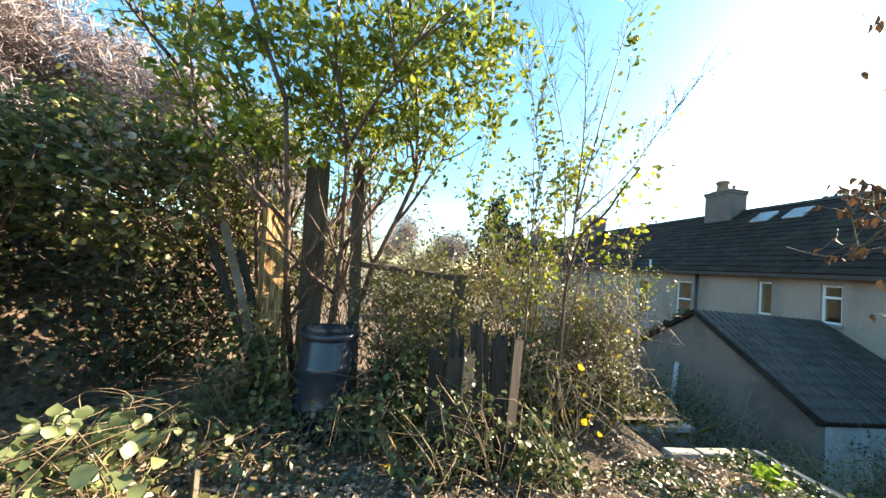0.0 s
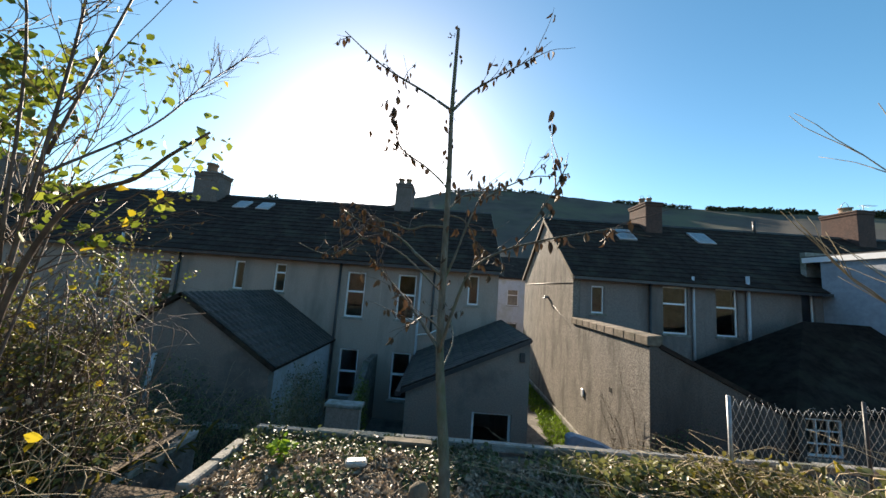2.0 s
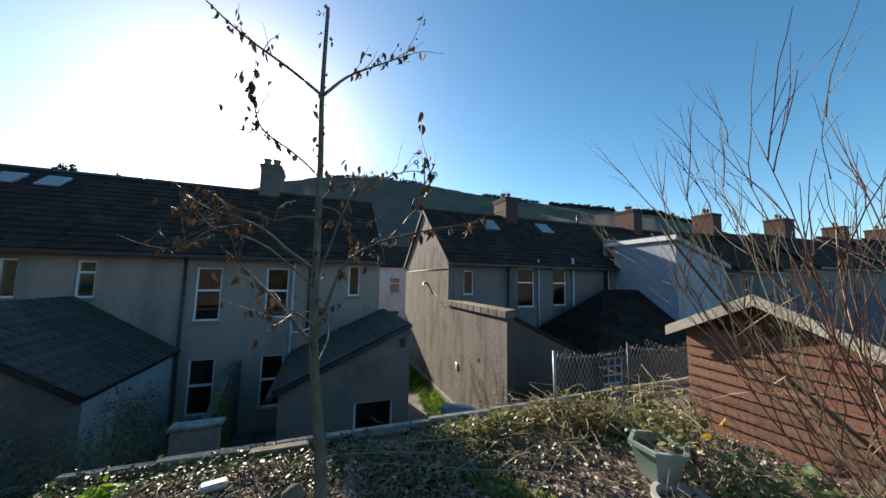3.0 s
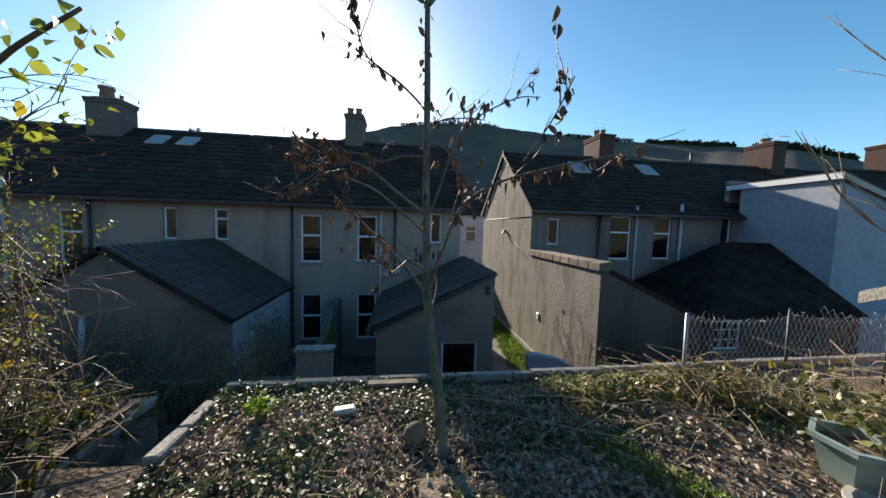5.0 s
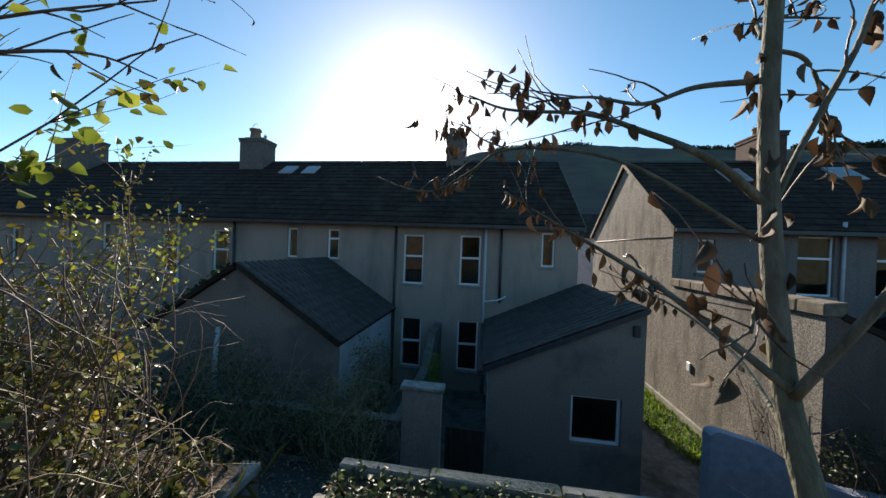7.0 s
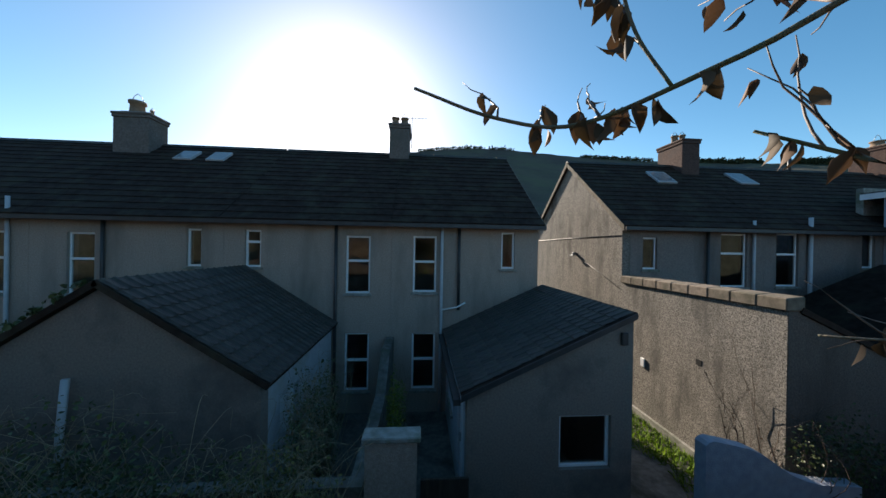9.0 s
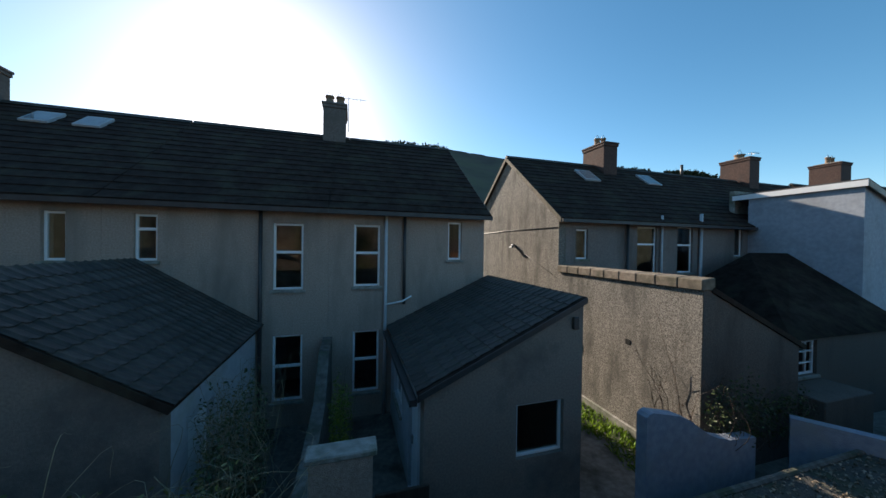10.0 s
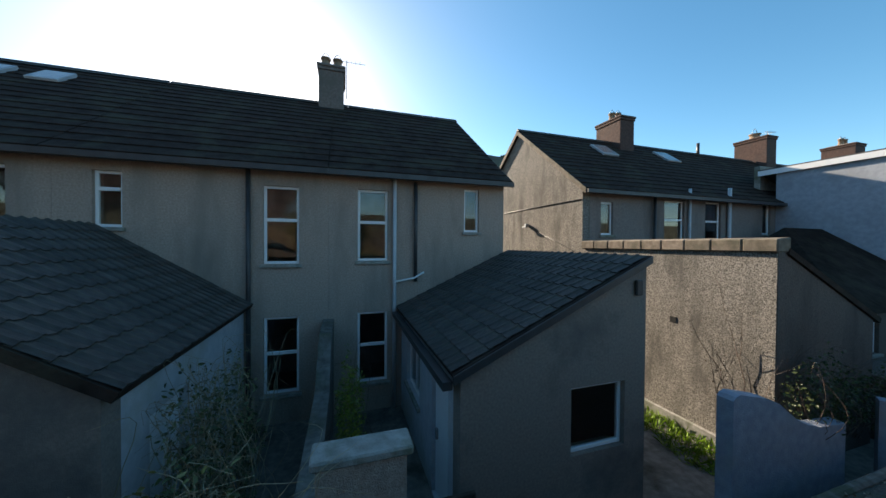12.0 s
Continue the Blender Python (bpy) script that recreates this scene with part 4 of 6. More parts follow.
# ---- yard walls ----
yw = empty("wall_yard", "low pale-blue painted yard wall with a broken top", "yard wall", kind="structure")
top = [(4.62, 1.94), (4.67, 1.99), (4.76, 2.01), (5.1, 1.93), (5.35, 1.87), (5.6, 1.76), (5.8, 1.62), (6.05, 1.45), (6.3, 1.34), (6.6, 1.26), (7.3, 1.2)]
part("wall_face", prism(bmesh.new(), [(4.62, 0.05)] + top + [(7.3, 0.05)], "y", -4.72, -4.52), BLUE_WALL, yw)
part("wall_face", prism(bmesh.new(), [(8.3, -4.72), (8.48, -4.62), (9.75, -6.35), (9.57, -6.45)], "z", 0.05, 1.42), BLUE_WALL, yw)
part("kerb", boxes((-13.9, 34, -5.47, -5.36, 0.05, 1.15), bevel=0.03), STONE, yw)
yg = empty("wall_gate", "grey yard wall with a coping beside a dark gateway", "yard wall", kind="structure")
part("wall_face", boxes((-0.5, 0.2, -4.95, -4.75, 0.05, 2.28)), RENDER_A, yg)
part("coping", boxes((-0.54, 0.25, -4.99, -4.71, 2.284, 2.36), bevel=0.015), CONCRETE, yg)
part("wall_face", boxes((-14, -0.52, -4.95, -4.75, 0.05, 1.7)), STONE, yg)
part("party_wall", prism(bmesh.new(), [(-4.74, 0.05), (-0.01, 0.05), (-0.01, 2.3), (-1.2, 2.3), (-2.2, 1.6), (-4.74, 1.6)], "x", -0.74, -0.52), STONE, yg)
part("gate", boxes((0.26, 0.98, -4.6, -4.55, 0.1, 1.5), bevel=0.01), DARK_WOOD, yg)

# ---- the young tree in the bed ----


def ground_at(x, y):
    return garden_height(x, y)


def plant(name, label, category, group=""):
    return empty(name, label, category, group)


def along(paths, per_metre, rng, skip=0.2):
    """Random points along limbs, as leaves sit on them."""
    pts = []
    for line, r0, r1 in paths:
        for a, b in zip(line[:-1], line[1:]):
            a, b = Vector(a), Vector(b)
            n = (b - a).length * per_metre
            n = int(n) + (1 if rng.random() < n - int(n) else 0)
            pts += [a.lerp(b, rng.random()) for _ in range(n)]
    return pts


def spline(points, steps=6):
    """A smooth line through a few points."""
    p = [Vector(q) for q in points]
    p = [2 * p[0] - p[1]] + p + [2 * p[-1] - p[-2]]
    out = []
    for i in range(1, len(p) - 2):
        for s in range(steps):
            u = s / steps
            out.append(0.5 * ((2 * p[i]) + (p[i + 1] - p[i - 1]) * u + (2 * p[i - 1] - 5 * p[i] + 4 * p[i + 1] - p[i + 2]) * u * u + (3 * p[i] - p[i - 1] - 3 * p[i + 1] + p[i + 2]) * u ** 3))
    return out + [p[-2]]


rng = random.Random(21)
sap = plant("young_tree", "slender bare young tree with a few curled brown leaves", "tree")
trunk_line = spline([(1.92, -9.56, 3.36), (1.9, -9.46, 3.75), (1.84, -9.33, 4.2), (1.81, -9.26, 4.55), (1.795, -9.2, 5.2), (1.785, -9.22, 5.9), (1.77, -9.27, 6.42), (1.775, -9.25, 7.2)])
tubes("trunk", [(trunk_line, 0.043, 0.014)], BARK, sap, sides=10)
tubes("root_flare", [([(1.93, -9.58, 3.32), (1.92, -9.55, 3.42), (1.912, -9.52, 3.52)], 0.078, 0.042)], BARK, sap, sides=10)
limbs = [
    ([(1.805, -9.3, 4.48), (1.55, -9.05, 4.75), (1.25, -8.7, 5), (1, -8.45, 5.2)], 0.014),
    ([(1.805, -9.28, 4.62), (1.68, -9.34, 4.72), (1.62, -9.4, 4.66)], 0.008),
    ([(1.8, -9.2, 5.03), (1.6, -9.24, 5.17), (1.45, -9.13, 5.3), (1.28, -9.05, 5.4), (0.99, -8.88, 5.5), (0.8, -8.82, 5.6)], 0.015),
    ([(1.795, -9.22, 4.9), (1.4, -9.05, 5.22), (1, -8.78, 5.35), (0.8, -8.6, 5.28), (0.58, -8.42, 5.21), (0.38, -8.38, 5.23), (0.17, -8.35, 5.31)], 0.008),
    ([(1.81, -9.3, 4.46), (1.88, -9.42, 4.75), (1.98, -9.52, 5.05), (2.15, -9.6, 5.2), (2.42, -9.75, 5.29), (2.85, -9.9, 5.38)], 0.015),
    ([(1.8, -9.2, 4.98), (1.88, -9.2, 5.2), (1.97, -9.25, 5.48), (2.09, -9.2, 5.7), (2.5, -9.0, 5.98), (2.75, -8.9, 6.05)], 0.011),
    ([(1.8, -9.15, 5.6), (1.95, -8.95, 5.8), (2.3, -8.85, 5.85)], 0.008),
    ([(1.79, -9.16, 5.45), (1.62, -9.12, 5.455), (1.47, -9.08, 5.42), (1.3, -9.02, 5.48), (1.1, -8.95, 5.5)], 0.011),
    ([(1.8, -9.17, 5.55), (1.93, -9.15, 5.52), (2.03, -9.1, 5.4), (2.08, -9.06, 5.22)], 0.008),
    ([(1.78, -9.28, 6.41), (1.5, -9.12, 6.68), (1.08, -9.02, 6.98), (0.66, -8.97, 7.36)], 0.014),
    ([(1.78, -9.28, 6.42), (1.97, -9.06, 6.77), (2.23, -9.03, 6.97), (2.53, -9.05, 7.15)], 0.014),
    ([(1.803, -9.12, 5.758), (1.725, -9.15, 5.841), (1.583, -9.2, 5.944), (1.377, -9.25, 6.068), (1.314, -9.28, 6.223), (1.274, -9.3, 6.362)], 0.009),
    ([(0.72, -8.53, 5.25), (0.67, -8.48, 5.4), (0.63, -8.46, 5.58)], 0.004),
    ([(1.0, -8.78, 5.35), (0.86, -8.62, 5.46), (0.74, -8.5, 5.6)], 0.005),
    ([(2.32, -9.7, 5.34), (2.45, -9.76, 5.56), (2.56, -9.78, 5.8)], 0.005),
    ([(1.825, -9.31, 4.3), (1.92, -8.9, 4.48), (1.87, -8.4, 4.62), (1.68, -8.1, 4.6)], 0.008),
]
leaf_at = []
for pts, r in limbs:
    line = spline(pts)
    branch = tubes("branch", [(line, r, 0.004)], BARK, sap, sides=7)
    twigs = []
    for k in range(8):
        i = rng.randint(len(line) // 3, len(line) - 2)
        d = (line[i + 1] - line[i]).normalized() + Vector((rng.gauss(0, 0.6), rng.gauss(0, 0.6), rng.uniform(-0.2, 0.9)))
        if line[i].x < 1.1 and line[i].z < 5.5:
            d = Vector((0.2, 0.6, 0.5))
        twigs.append((bend(line[i], d, rng.uniform(0.15, 0.5), rng, 6, 0.14), 0.004, 0.0015))
    tubes("twig", twigs, TWIG, branch, sides=4)
    for q in along([(line[len(line) // 3:], 0, 0)], 12, rng) + along(twigs, 8, rng):
        for _ in range(rng.randint(1, 3)):
            leaf_at.append(q + Vector((rng.gauss(0, 0.012), rng.gauss(0, 0.012), rng.gauss(0, 0.008))))
for q in along([(trunk_line[18:], 0, 0)], 14, rng):
    for _ in range(rng.randint(1, 3)):
        leaf_at.append(q + Vector((rng.gauss(0, 0.035), rng.gauss(0, 0.035), rng.gauss(0, 0.02))))
broad_leaves("dry_leaf", [p for p in leaf_at if rng.random() < 0.62], 0.07, DRY_LEAF, sap, "curled brown dead leaves", long=2.3, droop=2.0, curl=0.7, seed=4, fold=0.8)

# ---- thin birch-like saplings and shrubs by the steps ----


def whips(name, label, base, count, height, spread, seed, leaf_sets, r=0.014, mat=TWIG, lean=(0, 0, 0), depth=2, category="shrub", kids=4, fork=0.55):
    """Upright stems from one root that fork into twigs, with scattered leaves. leaf_sets: (how many, size, material)."""
    rng = random.Random(seed)
    ob = plant(name, label, category)
    pts = []
    for k in range(count):
        g = 2 * math.pi * (k + rng.random()) / count
        foot = Vector(base) + Vector((math.cos(g), math.sin(g), 0)) * rng.uniform(0.02, 0.1)
        foot.z = ground_at(foot.x, foot.y) - 0.04 if foot.y < -8.7 else base[2]
        way = Vector((math.cos(g) * spread + lean[0], math.sin(g) * spread + lean[1], 1 + lean[2]))
        paths, tips = grow(foot, way, height * rng.uniform(0.65, 1.0), r * rng.uniform(0.7, 1.1), depth, rng, 0.07, 0.03, kids, fork, 0.5)
        tubes("stem", paths, mat, ob, sides=4)
        pts += tips
    for i, (n, size, m) in enumerate(leaf_sets):
        some = [p + Vector((rng.gauss(0, 0.03), rng.gauss(0, 0.03), rng.gauss(0, 0.03))) for p in (rng.choice(pts) for _ in range(n))]
        leaves("foliage", some, size, m, ob, seed=seed + i)
    return ob


def feathered(line, rng, per_metre, reach, sub=2, rise=0.75, up=0.25):
    """Fine twigs that leave a stem alternately at a narrow angle, each with a few finer ones."""
    out = []
    for a, b in zip(line[2:-1], line[3:]):
        n = (b - a).length * per_metre
        for _ in range(int(n) + (rng.random() < n - int(n))):
            d = (b - a).normalized() + Vector((rng.gauss(0, 1), rng.gauss(0, 1), up)).normalized() * rise
            w = bend(a.lerp(b, rng.random()), d, reach * rng.uniform(0.45, 1.1), rng, 6, 0.09, 0.05)
            out.append((w, 0.0042, 0.0018))
            for _ in range(sub):
                i = rng.randint(1, 4)
                e = (w[i + 1] - w[i]).normalized() + Vector((rng.gauss(0, 0.45), rng.gauss(0, 0.45), rng.uniform(-0.1, 0.5)))
                out.append((bend(w[i], e, reach * rng.uniform(0.25, 0.5), rng, 4, 0.1), 0.0026, 0.0013))
    return out


birch = plant("birch_sapling", "thin leaning birch sapling with a few yellow leaves", "tree")
rng = random.Random(5)
birch_tips = []
for pts, r in (([(-0.8, -10.0, 3.05), (-0.76, -9.98, 3.9), (-0.75, -9.9, 5.5), (-0.76, -9.86, 6.78), (-0.78, -9.96, 7.93)], 0.02),
               ([(-0.75, -9.88, 5.6), (-0.75, -9.52, 7.39), (-0.75, -9.35, 8.2)], 0.011),
               ([(-0.75, -9.9, 5.45), (-0.72, -9.3, 6.11), (-0.72, -8.85, 6.81), (-0.72, -8.35, 7.5)], 0.01),
               ([(-0.85, -10.3, 3.05), (-0.76, -10.37, 4.12), (-0.75, -10.4, 5.25), (-0.76, -10.37, 6.03), (-0.76, -10.62, 7.38)], 0.011),
               ([(-0.76, -9.97, 4.9), (-0.78, -10.09, 6.4), (-0.8, -10.47, 7.62)], 0.01),
               ([(-0.78, -9.99, 3.4), (-0.95, -9.7, 4.6), (-1.1, -9.45, 5.6), (-1.2, -9.2, 6.5)], 0.01)):
    line = spline(pts)
    stem = tubes("stem", [(line, r, 0.003)], TWIG, birch, sides=7)
    rows = feathered(line[5:], rng, 12.0, 0.55, 3)
    tubes("twig", rows, TWIG, stem, sides=3)
    birch_tips += [p for w, a, b in rows for p in w[2:]]
leaves("foliage", [p for p in birch_tips if rng.random() < 0.05], 0.032, OLIVE_LEAF, birch, seed=5)
broad_leaves("foliage", [p for p in birch_tips if rng.random() < 0.007], 0.06, YELLOW_LEAF, birch, "a few large yellow leaves", long=1.25, droop=0.5, seed=6)


def bush(name, label, parts, stems_n, seed, stem_mat=TWIG, category="bush", cane=0.005):
    """A tangle: leaf clouds (centre, size, how many, leaf size, material, length by width) over wandering canes."""
    rng = random.Random(seed)
    ob = plant(name, label, category)
    cane_rows = []
    for c, s, n, size, m, lw in parts:
        for _ in range(int(stems_n / len(parts))):
            g = rng.uniform(0, 2 * math.pi)
            foot = Vector((c[0] + s[0] * 0.6 * math.cos(g), c[1] + s[1] * 0.6 * math.sin(g), c[2] - s[2]))
            top = Vector((c[0] + s[0] * rng.gauss(0, 0.55), c[1] + s[1] * rng.gauss(0, 0.55), c[2] + s[2] * rng.uniform(0, 1.1)))
            mid = (foot + top) / 2 + Vector((rng.gauss(0, 0.2), rng.gauss(0, 0.2), 0.1))
            over = top + Vector((rng.gauss(0, 0.25), rng.gauss(0, 0.25), rng.uniform(-0.3, 0.05)))
            cane_rows.append((spline([foot, mid, top, over], 4), cane * rng.uniform(0.6, 1.4), 0.0015))
    tubes("cane", cane_rows, stem_mat, ob, sides=4)
    for i, (c, s, n, size, m, lw) in enumerate(parts):
        pts = cloud(c, s, n, seed * 7 + i, 0.25)
        made = broad_leaves if size >= 0.06 and n < 500 else leaves
        made("foliage", pts, size, m, ob, long=lw, flat=0.25, droop=0.1, seed=seed + i)
    return ob


bush("bramble_bush", "tangled bramble bush with yellowing leaves beside the steps", [
    ((-1.3, -9.25, 3.75), (0.54, 0.66, 0.85), 2200, 0.04, BRAMBLE, 1.4),
    ((-1.42, -9.3, 3.9), (0.6, 0.66, 0.85), 1500, 0.04, OLIVE_LEAF, 1.5),
    ((-1.3, -9.25, 3.7), (0.54, 0.66, 0.8), 1500, 0.04, LITTER, 1.9),
    ((-1.03, -9.3, 3.35), (0.32, 0.6, 0.4), 1500, 0.05, IVY, 1.2),
    ((-1.2, -9.2, 4.0), (0.5, 0.5, 0.8), 12, 0.06, YELLOW_LEAF, 1.3)], 260, 31, TWIG, "bush", 0.0042)
whips("leafy_shrub", "upright small-leaved shrub rising over the bramble", (-1.6, -8.95, 3.2), 12, 1.45, 0.3, 14, [(1500, 0.028, OLIVE_LEAF), (1000, 0.03, LEAF)], 0.009, TWIG)
limb_tree = plant("overhanging_branch", "birch branch with thin twigs and large yellow leaves", "branch")
rng = random.Random(77)
main_limb = spline([(-0.74, -9.95, 3.05), (-0.7, -9.98, 4.0), (-0.5, -10.08, 4.75), (-0.224, -10.12, 5.252), (0.101, -10.12, 5.412), (0.278, -10.12, 5.562), (0.455, -10.1, 5.712)])
tubes("stem", [(main_limb, 0.019, 0.007)], TWIG, limb_tree, sides=7)
limb_twigs = []
for pts in ([(-0.45, -10.05, 5.05), (-0.1, -9.93, 5.2), (0.08, -9.87, 5.27), (0.244, -9.8, 5.333)],
            [(-0.3, -10.05, 5.08), (0.0, -9.9, 5.18), (0.12, -9.82, 5.22), (0.2, -9.76, 5.2)],
            [(-0.5, -9.95, 5.2), (-0.35, -9.7, 5.55), (-0.15, -9.55, 5.68), (0.0, -9.475, 5.7)],
            [(-0.55, -9.95, 5.3), (-0.35, -9.75, 5.6), (-0.2, -9.6, 5.62), (-0.05, -9.5, 5.62)],
            [(-0.1, -10.05, 5.12), (0.02, -10.0, 5.2), (0.12, -9.95, 5.36), (0.22, -9.9, 5.45)],
            [(-0.3, -10.08, 5.25), (0.0, -10.07, 5.3), (0.12, -10.07, 5.37), (0.216, -10.075, 5.37)],
            [(-0.45, -10.05, 4.95), (-0.1, -10.05, 5.0), (0.16, -10.05, 5.05), (0.293, -10.058, 5.12)],
            [(-0.5, -10.02, 4.85), (-0.25, -9.95, 4.98), (-0.1, -9.9, 4.9), (0.02, -9.86, 4.74)],
            [(-0.6, -10.0, 4.6), (-0.4, -9.85, 4.75), (-0.25, -9.75, 4.72), (-0.12, -9.7, 4.6)]):
    line = spline(pts)
    limb_twigs.append((line, 0.0048, 0.0016))
    for _ in range(5):
        i = rng.randint(4, len(line) - 3)
        d = (line[i + 1] - line[i]).normalized() + Vector((rng.gauss(0, 0.3), rng.gauss(0, 0.5), rng.uniform(-0.7, 0.6)))
        limb_twigs.append((bend(line[i], d, rng.uniform(0.06, 0.22), rng, 5, 0.12), 0.0022, 0.001))
tubes("twig", limb_twigs, TWIG, limb_tree, sides=4)
broad_leaves("foliage", [(0.216, -10.077, 5.375), (0.06, -10.06, 5.25), (0.02, -10.06, 5.15), (0.293, -10.058, 5.13), (-0.06, -10.06, 5.36), (-0.2, -10.05, 5.0)], 0.06, YELLOW_LEAF, limb_tree, "large yellow leaves", long=1.3, droop=0.5, seed=78, vary=0.2)
broad_leaves("foliage", [p + Vector((rng.gauss(0, 0.06), rng.gauss(0, 0.06), rng.gauss(0, 0.08))) for p in main_limb[27:] for _ in range(3)], 0.055, LEAF, limb_tree, long=1.4, droop=0.4, seed=80)
broad_leaves("dry_leaf", [p for w, a, b in limb_twigs for p in w[2:] if rng.random() < 0.12], 0.026, DRY_LEAF, limb_tree, long=3.2, droop=1.2, seed=79, curl=0.5, fold=0.8)
whips("tall_privet", "tall loose shrub with lance leaves above the thicket", (-1.25, -10.2, 3.1), 9, 3.6, 0.17, 19, [(1500, 0.068, LEAF), (600, 0.055, OLIVE_LEAF)], 0.011, TWIG)
bush("thicket", "dense thicket of canes and olive leaves along the boundary", [
    ((-1.85, -10.4, 4.2), (0.85, 0.95, 1.15), 4200, 0.05, OLIVE_LEAF, 1.5),
    ((-2.2, -11.5, 4.25), (0.85, 0.95, 1.2), 4000, 0.055, BRAMBLE, 1.5),
    ((-1.1, -10.2, 3.55), (0.55, 0.55, 0.55), 1500, 0.05, IVY, 1.2),
    ((-0.75, -9.95, 3.5), (0.5, 0.5, 0.5), 50, 0.07, YELLOW_LEAF, 1.3),
    ((-1.9, -11.0, 4.3), (1.0, 1.3, 0.8), 700, 0.05, LITTER, 1.6)], 260, 41, PALE_TWIG, "thicket")
bush("bramble_screen", "bramble stems and ivy hanging over the broken fence", [
    ((-1.05, -11.6, 4.1), (0.3, 0.7, 0.75), 900, 0.05, BRAMBLE, 1.5),
    ((-0.75, -11.6, 3.55), (0.35, 0.6, 0.45), 700, 0.055, IVY, 1.25),
    ((-1.25, -12.75, 4.4), (0.25, 0.7, 0.8), 320, 0.05, BRAMBLE, 1.5),
    ((-0.9, -11.9, 4.2), (0.3, 0.7, 0.7), 200, 0.05, LITTER, 1.6)], 170, 47, TWIG)
bush("ivy_clump", "glossy ivy and bramble climbing over old planks", [
    ((-0.45, -11.5, 3.4), (0.5, 0.55, 0.5), 750, 0.06, IVY, 1.25),
    ((-0.9, -11.3, 3.7), (0.45, 0.5, 0.6), 700, 0.055, BRAMBLE, 1.4),
    ((0.1, -10.55, 3.3), (0.4, 0.35, 0.35), 700, 0.055, IVY, 1.25)], 60, 51)

# ---- big shrub and hedge at the boundary ----
rng = random.Random(61)
big = plant("evergreen_tree", "tall leafy evergreen with sunlit yellow-green foliage", "tree")
crown_pts = []
for k in range(8):
    g = 2 * math.pi * k / 8
    foot = Vector((-1.75 + 0.2 * math.cos(g), -12.95 + 0.3 * math.sin(g), 3.0))
    way = Vector((0.17 + 0.2 * math.cos(g), 0.06 + 0.26 * math.sin(g), 1.0))
    paths, tips = grow(foot, way, rng.uniform(2.9, 3.9), rng.uniform(0.03, 0.055), 2, rng, 0.06, 0.04, 6, 0.75, 0.42)
    tubes("limb", paths, TWIG, big, sides=6)
    crown_pts += [p for p in tips if p.z > 5.65]
clumps = [tuple(rng.choice(crown_pts)) for _ in range(190)]
clumps += [tuple(p) for p in np.concatenate([cloud(c, s, n, 63 + i, 0.3) for i, (c, s, n) in enumerate([
    ((-0.8, -12.2, 6.5), (1.1, 1.0, 0.75), 90), ((-0.6, -13.2, 6.3), (1.0, 0.9, 0.7), 85), ((-0.3, -11.5, 6.75), (0.75, 0.65, 0.5), 60),
    ((-0.5, -12.5, 7.4), (1.2, 1.4, 0.7), 95), ((-1.2, -13.9, 6.1), (0.6, 0.55, 0.6), 50)])])]
sprigs, crown = [], []
for c in clumps:
    if c[2] < 5.6 + 0.2 * math.sin(c[1] * 7.0):
        continue
    d = Vector((rng.gauss(0, 0.7), rng.gauss(0, 0.7), rng.uniform(-0.2, 1.0)))
    w = bend(Vector(c) - d.normalized() * 0.16, d, rng.uniform(0.25, 0.45), rng, 5, 0.15)
    sprigs.append((w, 0.004, 0.0015))
    crown += [p + Vector((rng.gauss(0, 0.05), rng.gauss(0, 0.05), rng.gauss(0, 0.045))) for p in w for _ in range(rng.randint(2, 5))]
tubes("twig", sprigs, TWIG, big, sides=3)
broad_leaves("crown", crown, 0.085, LEAF, big, long=2.3, droop=0.12, seed=62, curl=0.35)
bush("hedge", "overgrown bramble hedge with a sunlit top and a dark hollow", [
    ((-1.5, -14.4, 5.2), (1.5, 1.0, 0.75), 4200, 0.07, BRAMBLE, 1.5),
    ((-2.6, -13.4, 4.9), (1.2, 1.2, 1.0), 3000, 0.07, BRAMBLE, 1.5),
    ((0.2, -15.4, 5.0), (1.4, 0.8, 0.9), 3000, 0.07, BRAMBLE, 1.5),
    # these two darkened clouds stand in for the shade inside the hollow
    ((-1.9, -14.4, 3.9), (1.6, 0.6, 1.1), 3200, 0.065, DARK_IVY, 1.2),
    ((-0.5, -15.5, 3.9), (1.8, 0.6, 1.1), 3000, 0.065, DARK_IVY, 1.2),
    ((-1.7, -15.3, 5.85), (1.5, 1.2, 0.5), 5200, 0.065, BRAMBLE, 1.5),
    ((0.1, -15.2, 5.3), (1.0, 0.7, 0.5), 1800, 0.065, BRAMBLE, 1.5),
    ((-1.4, -14.2, 5.5), (1.4, 0.9, 0.6), 900, 0.06, LITTER, 1.5)], 260, 71, TWIG, "hedge", 0.007)
sheet("bank", span(-7, 1.6, 0.4), span(-18.5, -14.3, 0.4), lambda x, y: ground_at(x, y) - 0.05 + 1.9 * min(1, max(0, (-14.9 - y - 0.35 * (x + 1)) / 1.2)) + 0.12 * noise.noise((x * 2, y * 2, 5)), SOIL,
             label="dark earth bank behind the hedge", category="bank")
